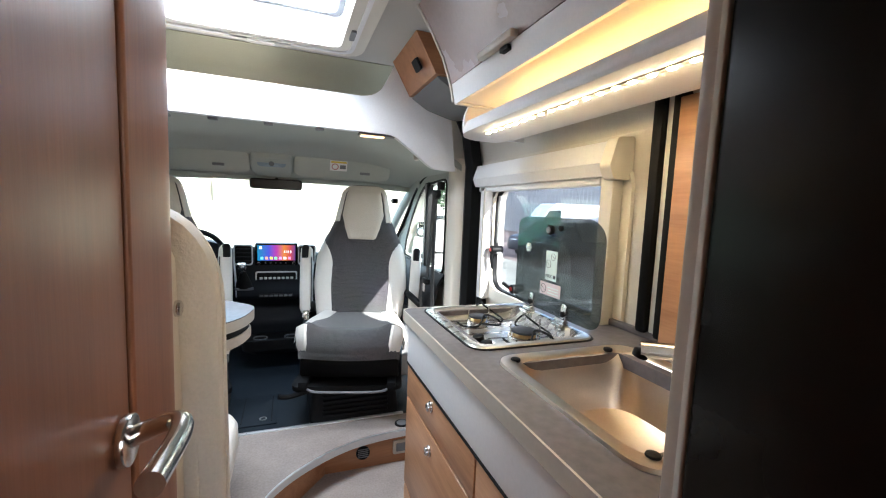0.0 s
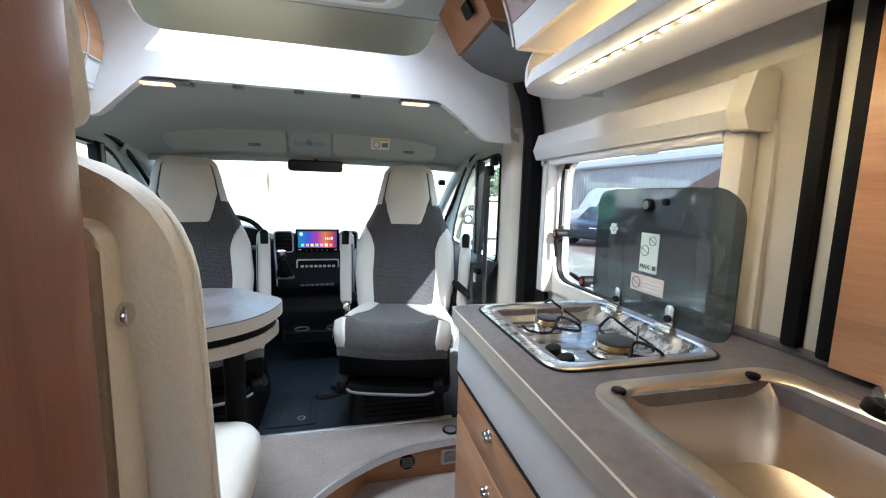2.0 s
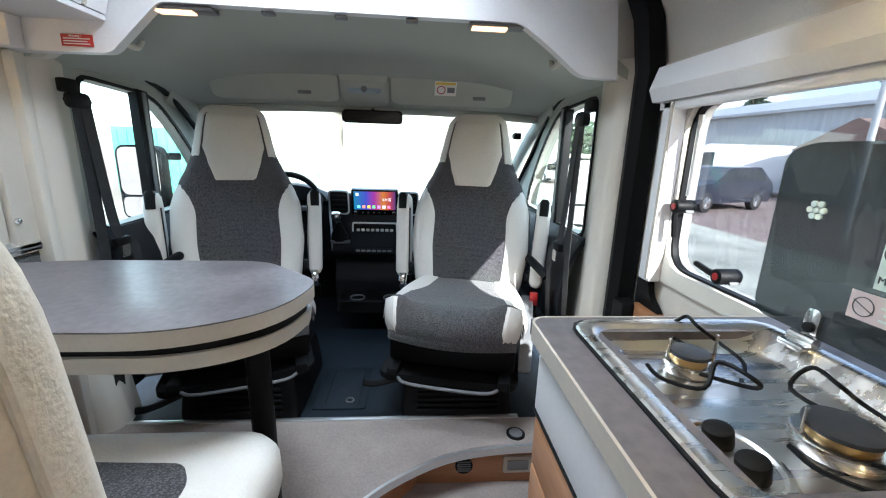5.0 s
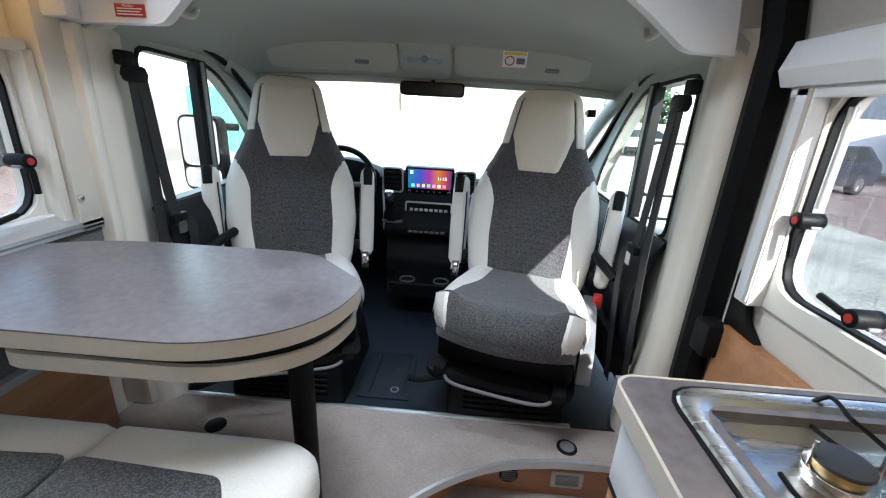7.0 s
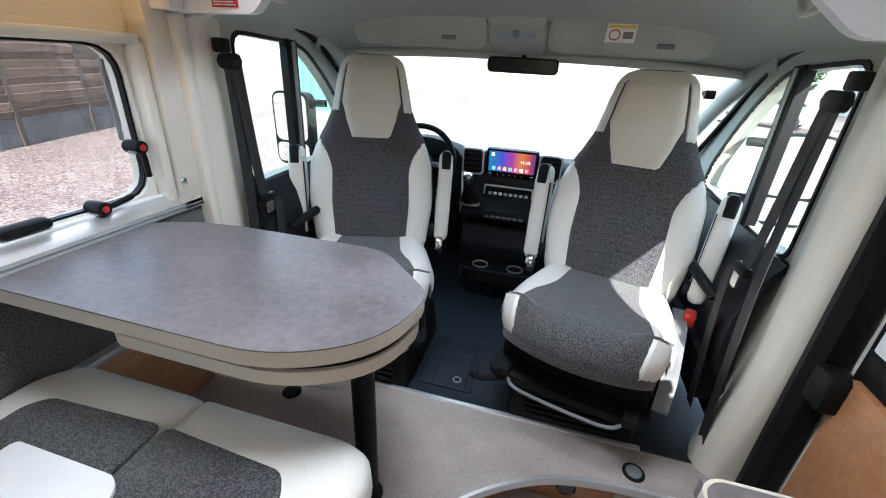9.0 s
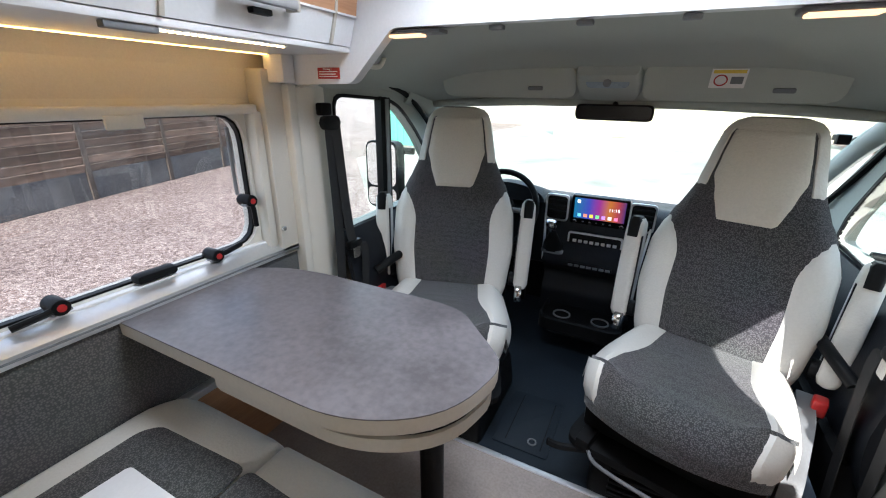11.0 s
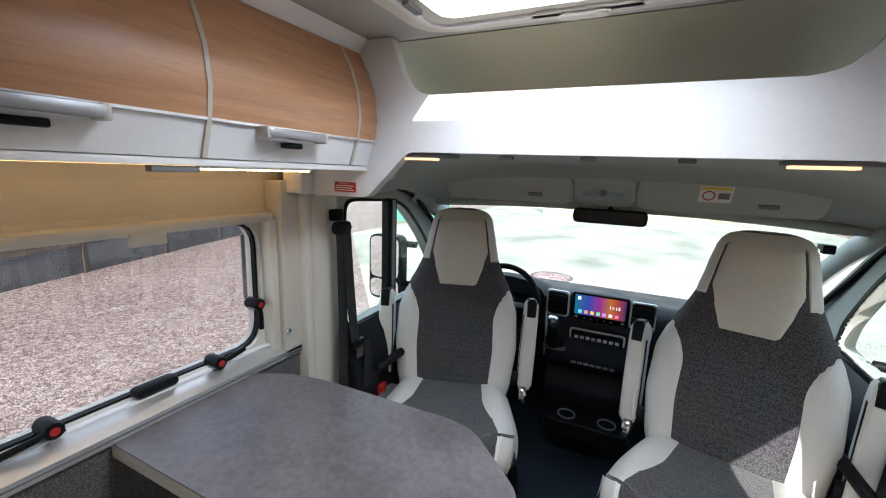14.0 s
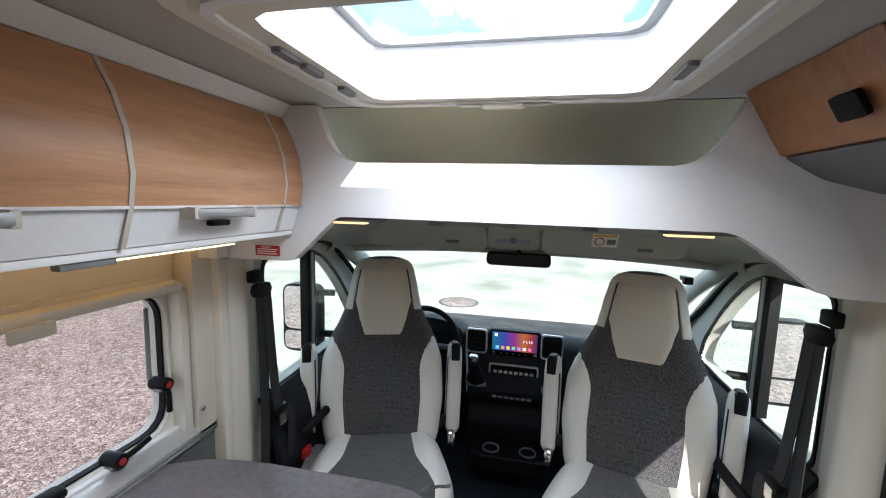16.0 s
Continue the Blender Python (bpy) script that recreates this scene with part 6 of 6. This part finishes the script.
M_POST = worn("dark_fence_post", (0.07, 0.055, 0.045), 0.9, vary=0.3)
M_PALEPLANK = worn("pale_fence_wood", (0.50, 0.44, 0.34), 0.85, vary=0.2, big=2, fine=40, bump=0.2)
M_CONC = worn("dark_stained_concrete", (0.09, 0.088, 0.088), 0.9, vary=0.5, big=2.0, fine=30, bump=0.2)
M_RENDER = worn("pale_rendered_wall", (0.52, 0.48, 0.41), 0.9, vary=0.08, big=1, fine=20, bump=0.1)
M_ROOF = worn("brown_roof_tile", (0.24, 0.16, 0.13), 0.85, vary=0.3, big=2, fine=12, bump=0.3)
M_SHED = worn("corrugated_pale_metal", (0.48, 0.49, 0.50), 0.5, vary=0.06, big=0.6, fine=5)
M_LEAF = worn("conifer_foliage", (0.045, 0.075, 0.035), 0.8, vary=0.5, big=3, fine=20)
M_BARK = worn("bark", (0.10, 0.075, 0.055), 0.9, vary=0.3)
M_CARDARK = worn("dark_blue_car_paint", (0.03, 0.035, 0.05), 0.2, vary=0.1, bump=0)
M_CARWHITE = worn("white_car_paint", (0.72, 0.74, 0.78), 0.25, vary=0.03, bump=0)
M_CARSILVER = worn("silver_car_paint", (0.45, 0.47, 0.49), 0.25, metal=0.3, vary=0.03, bump=0)
M_TYRE = worn("tyre_rubber", (0.025, 0.025, 0.026), 0.8, vary=0.2)
M_DARKGLASS = worn("dark_window_glass", (0.03, 0.035, 0.04), 0.08, vary=0.1, bump=0)
# house window glass coloured pale to stand in for the bright glare outside
M_HOUSEGLASS = worn("glare_paled_window", (0.38, 0.37, 0.34), 0.2, vary=0.1, bump=0)
M_GREEN = worn("green_container_paint", (0.10, 0.34, 0.26), 0.6, vary=0.15)
G = GROUND
bm = bmesh.new()
box((-400, -400, G - 0.2), (400, 400, G), 0, bm=bm)
structure("ground", bm, M_YARD, "pinkish gravelly tarmac yard in the sun", "ground")

M_SLAB = worn("pale_worn_concrete", (0.37, 0.365, 0.30), 0.9, vary=0.5, big=0.9, fine=30, bump=0.3)
structure("pavement", prism([(-2.6, 5.2), (7.5, 5.2), (7.5, 38.0), (-8.0, 38.0), (-8.0, 11.5)], "z", G - 0.05, G + 0.012), M_SLAB, "pale worn concrete apron in the sun", "pavement")


def fence(name, label, p0, p1, height, base, material, spacing, plank):
    """Panel fence: posts, overlapping boards and a concrete gravel board."""
    f = thing(name, label, "fence")
    p0, p1 = Vector((*p0, G)), Vector((*p1, G))
    d = (p1 - p0)
    ln = d.length
    mm = Matrix.Translation(p0) @ Matrix.Rotation(math.atan2(d.y, d.x), 4, "Z")
    n = int(ln / spacing)
    place(f, mm)
    me_board = box((0.05, -0.02, 0), (spacing - 0.05, 0.02, plank * 1.02), 0)
    bd = part("board", me_board, material, f, "", False)
    bd.matrix_basis = Matrix.Translation((0, 0, base))
    me_post = box((-0.05, -0.06, 0), (0.05, 0.06, height + base + 0.05), 0.008)
    ps = part("fence_post", me_post, M_POST if material == M_PLANK else material, f, "", False)
    rows_ = int(height / plank)
    for i in range(n + 1):
        if i:
            o = bpy.data.objects.new("fence_post", ps.data)
            scene.collection.objects.link(o)
            o.parent, o.matrix_basis = f, Matrix.Translation((i * spacing, 0, 0))
        if i == n:
            break
        for k in range(rows_):
            if i == 0 and k == 0:
                continue
            o = bpy.data.objects.new("board", bd.data)
            scene.collection.objects.link(o)
            o.parent = f
            o.matrix_basis = Matrix.Translation((i * spacing, 0.006 * (k % 2) + random.uniform(-0.004, 0.004), base + k * plank)) @ Matrix.Rotation(radians(20 + random.uniform(-1, 1)), 4, "X")
        if base > 0.05:
            part("gravel_board", box((i * spacing + 0.04, -0.03, 0), ((i + 1) * spacing - 0.04, 0.03, base), 0.01), M_CONC, f, "dark stained concrete board", False)
    return f


fence("fence", "weathered brown panel fence on a dark concrete base", (-6.4, -2.0), (-12.2, 14.9), 1.7, 0.5, M_PLANK, 1.83, 0.14)
fence("fence", "pale panel fence across the end of the yard", (-4.5, 23.0), (13.5, 29.5), 1.6, 0.05, M_PALEPLANK, 1.83, 0.16)


def house(name, label, x0, y0, x1, y1, h, rh, wins, face):
    b = thing(name, label, "building")
    part("wall", box((x0, y0, G), (x1, y1, G + h), 0), M_RENDER, b, "", False)
    xm = (y0 + y1) / 2
    part("roof", prism([(y0 - 0.3, G + h), (y1 + 0.3, G + h), (xm, G + h + rh)], "x", x0 - 0.3, x1 + 0.3), M_ROOF, b, "", False)
    for u, z, w, hh in wins:
        if face == "y":
            lo, hi = (u, y0 - 0.03, G + z), (u + w, y0 + 0.01, G + z + hh)
        else:
            lo, hi = (x0 - 0.03, u, G + z), (x0 + 0.01, u + w, G + z + hh)
        wd = part("window", box(lo, hi, 0.01), M_HOUSEGLASS, b, "", False)
        if face == "y":
            part("sill", box((lo[0] - 0.05, lo[1] - 0.05, lo[2] - 0.08), (hi[0] + 0.05, lo[1] + 0.02, lo[2]), 0.01), M_PALEPLANK, wd, "", False)
        else:
            part("sill", box((lo[0] - 0.05, lo[1] - 0.05, lo[2] - 0.08), (lo[0] + 0.02, hi[1] + 0.05, lo[2]), 0.01), M_PALEPLANK, wd, "", False)
    return b


house("house", "pale rendered house beyond the end of the yard", -16, 31, -6, 39, 4.6, 2.4, [(-14.5, 1.0, 1.2, 1.3), (-11.6, 1.0, 1.2, 1.3), (-7, 1.0, 1.4, 1.3), (-12.5, 3.0, 1.2, 1.1), (-7, 3.0, 1.4, 1.1)], "y")
house("house", "long pale rendered house beyond the end of the yard", -4, 34, 10, 42, 4.8, 2.6, [(-1.5, 1.0, 1.4, 1.4), (1.5, 1.0, 1.4, 1.4), (4.8, 1.0, 1.4, 1.4), (-1.5, 3.1, 1.4, 1.2), (2.5, 3.1, 1.4, 1.2), (6, 3.1, 1.4, 1.2)], "y")
house("house", "small tiled roof house across the lane", 17, 13.5, 22, 18, 2.1, 1.2, [(14.2, 1.0, 1.2, 1.0), (16.5, 1.0, 1.0, 1.0)], "x")
# long corrugated shed across the lane
shd = thing("metal_shed", "long pale corrugated metal shed across the lane", "shed")
bm = bmesh.new()
pts_ = []
for k in range(200):
    pts_.append((19.0 + (0.05 if k % 2 else 0), -2 + 0.2 * k))
prism(pts_ + [(23, 38), (23, -2)], "z", G, G + 4.0, bm=bm)
part("wall", bm, M_SHED, shd, "", False)
part("roof", prism([(18.7, G + 4.0), (23.3, G + 4.0), (23.3, G + 4.4), (21, G + 4.9), (18.7, G + 4.15)], "y", -2.3, 38.3), M_SHED, shd, "", False)


def car(name, label, at, rz, paint, van=False):
    c = thing(name, label, "car" if not van else "van", "", at, rz)
    L, W, H = (4.2, 1.75, 1.45) if not van else (5.2, 1.95, 2.3)
    if van:
        side_ = [(-2.6, 0.3), (2.6, 0.3), (2.6, 0.95), (2.1, 1.15), (1.6, 2.0), (1.2, 2.3), (-2.6, 2.3)]
    else:
        side_ = [(-2.05, 0.28), (2.1, 0.28), (2.1, 0.68), (1.95, 0.82), (1.0, 0.95), (0.35, 1.40), (-1.2, 1.43), (-1.9, 0.98), (-2.1, 0.9)]
    part("body", prism(rounded(side_, 0.12, 4), "y", -W / 2, W / 2, 0.06), paint, c)
    glass = [(0.95, 0.98), (0.36, 1.34), (-1.12, 1.36), (-1.65, 0.99)] if not van else [(2.0, 1.22), (1.6, 1.9), (0.9, 1.95), (0.9, 1.22)]
    part("side_glass", prism(rounded(glass, 0.05, 3), "y", -W / 2 - 0.006, W / 2 + 0.006), M_DARKGLASS, c, "dark side windows")
    for x in (-1.28, 1.32) if not van else (-1.6, 1.75):
        for y in (-W / 2 + 0.09, W / 2 - 0.09):
            wh = part("wheel", disc((x, y, 0.31), (0, 1, 0), 0.31, 0.21, 28, 0.03), M_TYRE, c, "black tyre")
            sg = math.copysign(1, y)
            part("rim", disc((x, y + sg * 0.10, 0.31), (0, 1, 0), 0.20, 0.03, 20, 0.005), M_CHROME, wh, "bright alloy rim")
            for k in range(5):
                a = k * 2 * math.pi / 5
                part("spoke", tube([(x, y + sg * 0.117, 0.31), (x + 0.18 * math.cos(a), y + sg * 0.117, 0.31 + 0.18 * math.sin(a))], 0.02, 6), M_CHROME, wh)
    for y in (-0.6, 0.6):
        part("headlight", box((L / 2 - 0.14, y - 0.16, 0.58), (L / 2 - 0.02, y + 0.16, 0.72), 0.03), M_CHROME, c)
    return c


car("parked_car", "dark blue parked hatchback car with bright alloy wheels", (10.3, 14.4, G), 200, M_CARDARK)
car("parked_van", "white parked panel van", (15.0, 20.0, G), 170, M_CARWHITE, True)
car("parked_car", "silver parked car in the sunlit yard", (9.0, 24.0, G), 150, M_CARSILVER)


def tree(name, label, at, h, r, conifer, n, seed):
    rnd = random.Random(seed)
    t = thing(name, label, "tree", "", at)
    part("trunk", loft([[(q * math.cos(a), q * math.sin(a), z) for a in [k * math.pi / 5 for k in range(10)]] for z, q in ((0, r * 0.10), (h * 0.5, r * 0.06), (h * 0.97, 0.02))]), M_BARK, t)
    verts, faces = [], []
    for i in range(n):
        if conifer:
            a, z = rnd.uniform(0, 6.283), rnd.random() ** 1.3
            rad = r * (1 - z) * (0.35 + 0.65 * rnd.random()) * (0.75 + 0.25 * math.sin(z * 55))
            c = Vector((rad * math.cos(a), rad * math.sin(a), h * (0.10 + 0.90 * z) - 0.15 * rad))
            s = 0.05 * h * (0.5 + rnd.random() * 0.6) * (1.15 - z)
        else:
            v = Vector((rnd.gauss(0, 1), rnd.gauss(0, 1), rnd.gauss(0, 1))).normalized() * (rnd.random() ** 0.4)
            c = Vector((v.x * r, v.y * r, h * 0.62 + v.z * h * 0.38))
            s = 0.045 * h * (0.5 + rnd.random())
        u = Vector((rnd.gauss(0, 1), rnd.gauss(0, 1), rnd.gauss(0, 0.6))).normalized() * s
        w = u.orthogonal().normalized() * s * 0.55
        k = len(verts)
        verts += [tuple(c - u), tuple(c + w), tuple(c + u), tuple(c - w)]
        faces.append((k, k + 1, k + 2, k + 3))
    me = bpy.data.meshes.new("crown")
    me.from_pydata(verts, [], faces)
    me.materials.append(M_LEAF)
    o = new("crown", me)
    o.parent = t
    for k in range(5):
        a = k * 1.256
        part("limb", tube([(0, 0, h * (0.35 + 0.08 * k)), (r * 0.55 * math.cos(a), r * 0.55 * math.sin(a), h * (0.45 + 0.08 * k))], 0.03 * h / 6, 6), M_BARK, t)


tree("conifer_tree", "dark green conifer beyond the shed", (25, 30.5, G), 8.6, 2.8, True, 4200, 1)
tree("conifer_tree", "dark green conifer beyond the shed", (25, 21.5, G), 8.2, 3.0, True, 4200, 2)
tree("conifer_tree", "slender dark green conifer beyond the lane", (25.5, 19.6, G), 7.6, 2.3, True, 3600, 3)
tree("broadleaf_tree", "bare-twigged garden tree beyond the fence", (9.0, 36, G), 5.0, 2.0, False, 1500, 4)
tree("broadleaf_tree", "bushy garden tree beyond the fence", (15, 37, G), 4.5, 2.0, False, 1500, 5)


pole = thing("street_pole", "tall grey metal pole beside the lane", "pole")
part("pole_shaft", tube([(10.2, 9.6, G), (10.2, 9.6, 6.5)], 0.07, 12), M_SHED, pole)
bx_ = thing("green_container", "pale green container at the far end of the yard", "container")
part("container_body", box((-9.4, 15.2, G), (-7.0, 16.6, G + 2.1), 0.03), M_GREEN, bx_)
for k in range(8):
    part("rib", box((-9.3 + 0.3 * k, 15.16, G + 0.1), (-9.2 + 0.3 * k, 15.2, G + 2.0), 0.0), M_GREEN, bx_, "", False)
mh = thing("manhole_cover", "round metal manhole cover in the yard", "manhole cover")
part("cover_rim", disc((-1.35, 9.46, G + 0.016), (0, 0, 1), 0.42, 0.012, 32, 0.003), M_CONC, mh)
part("cover_plate", disc((-1.35, 9.46, G + 0.022), (0, 0, 1), 0.36, 0.008, 32, 0.002), M_YARD, mh)
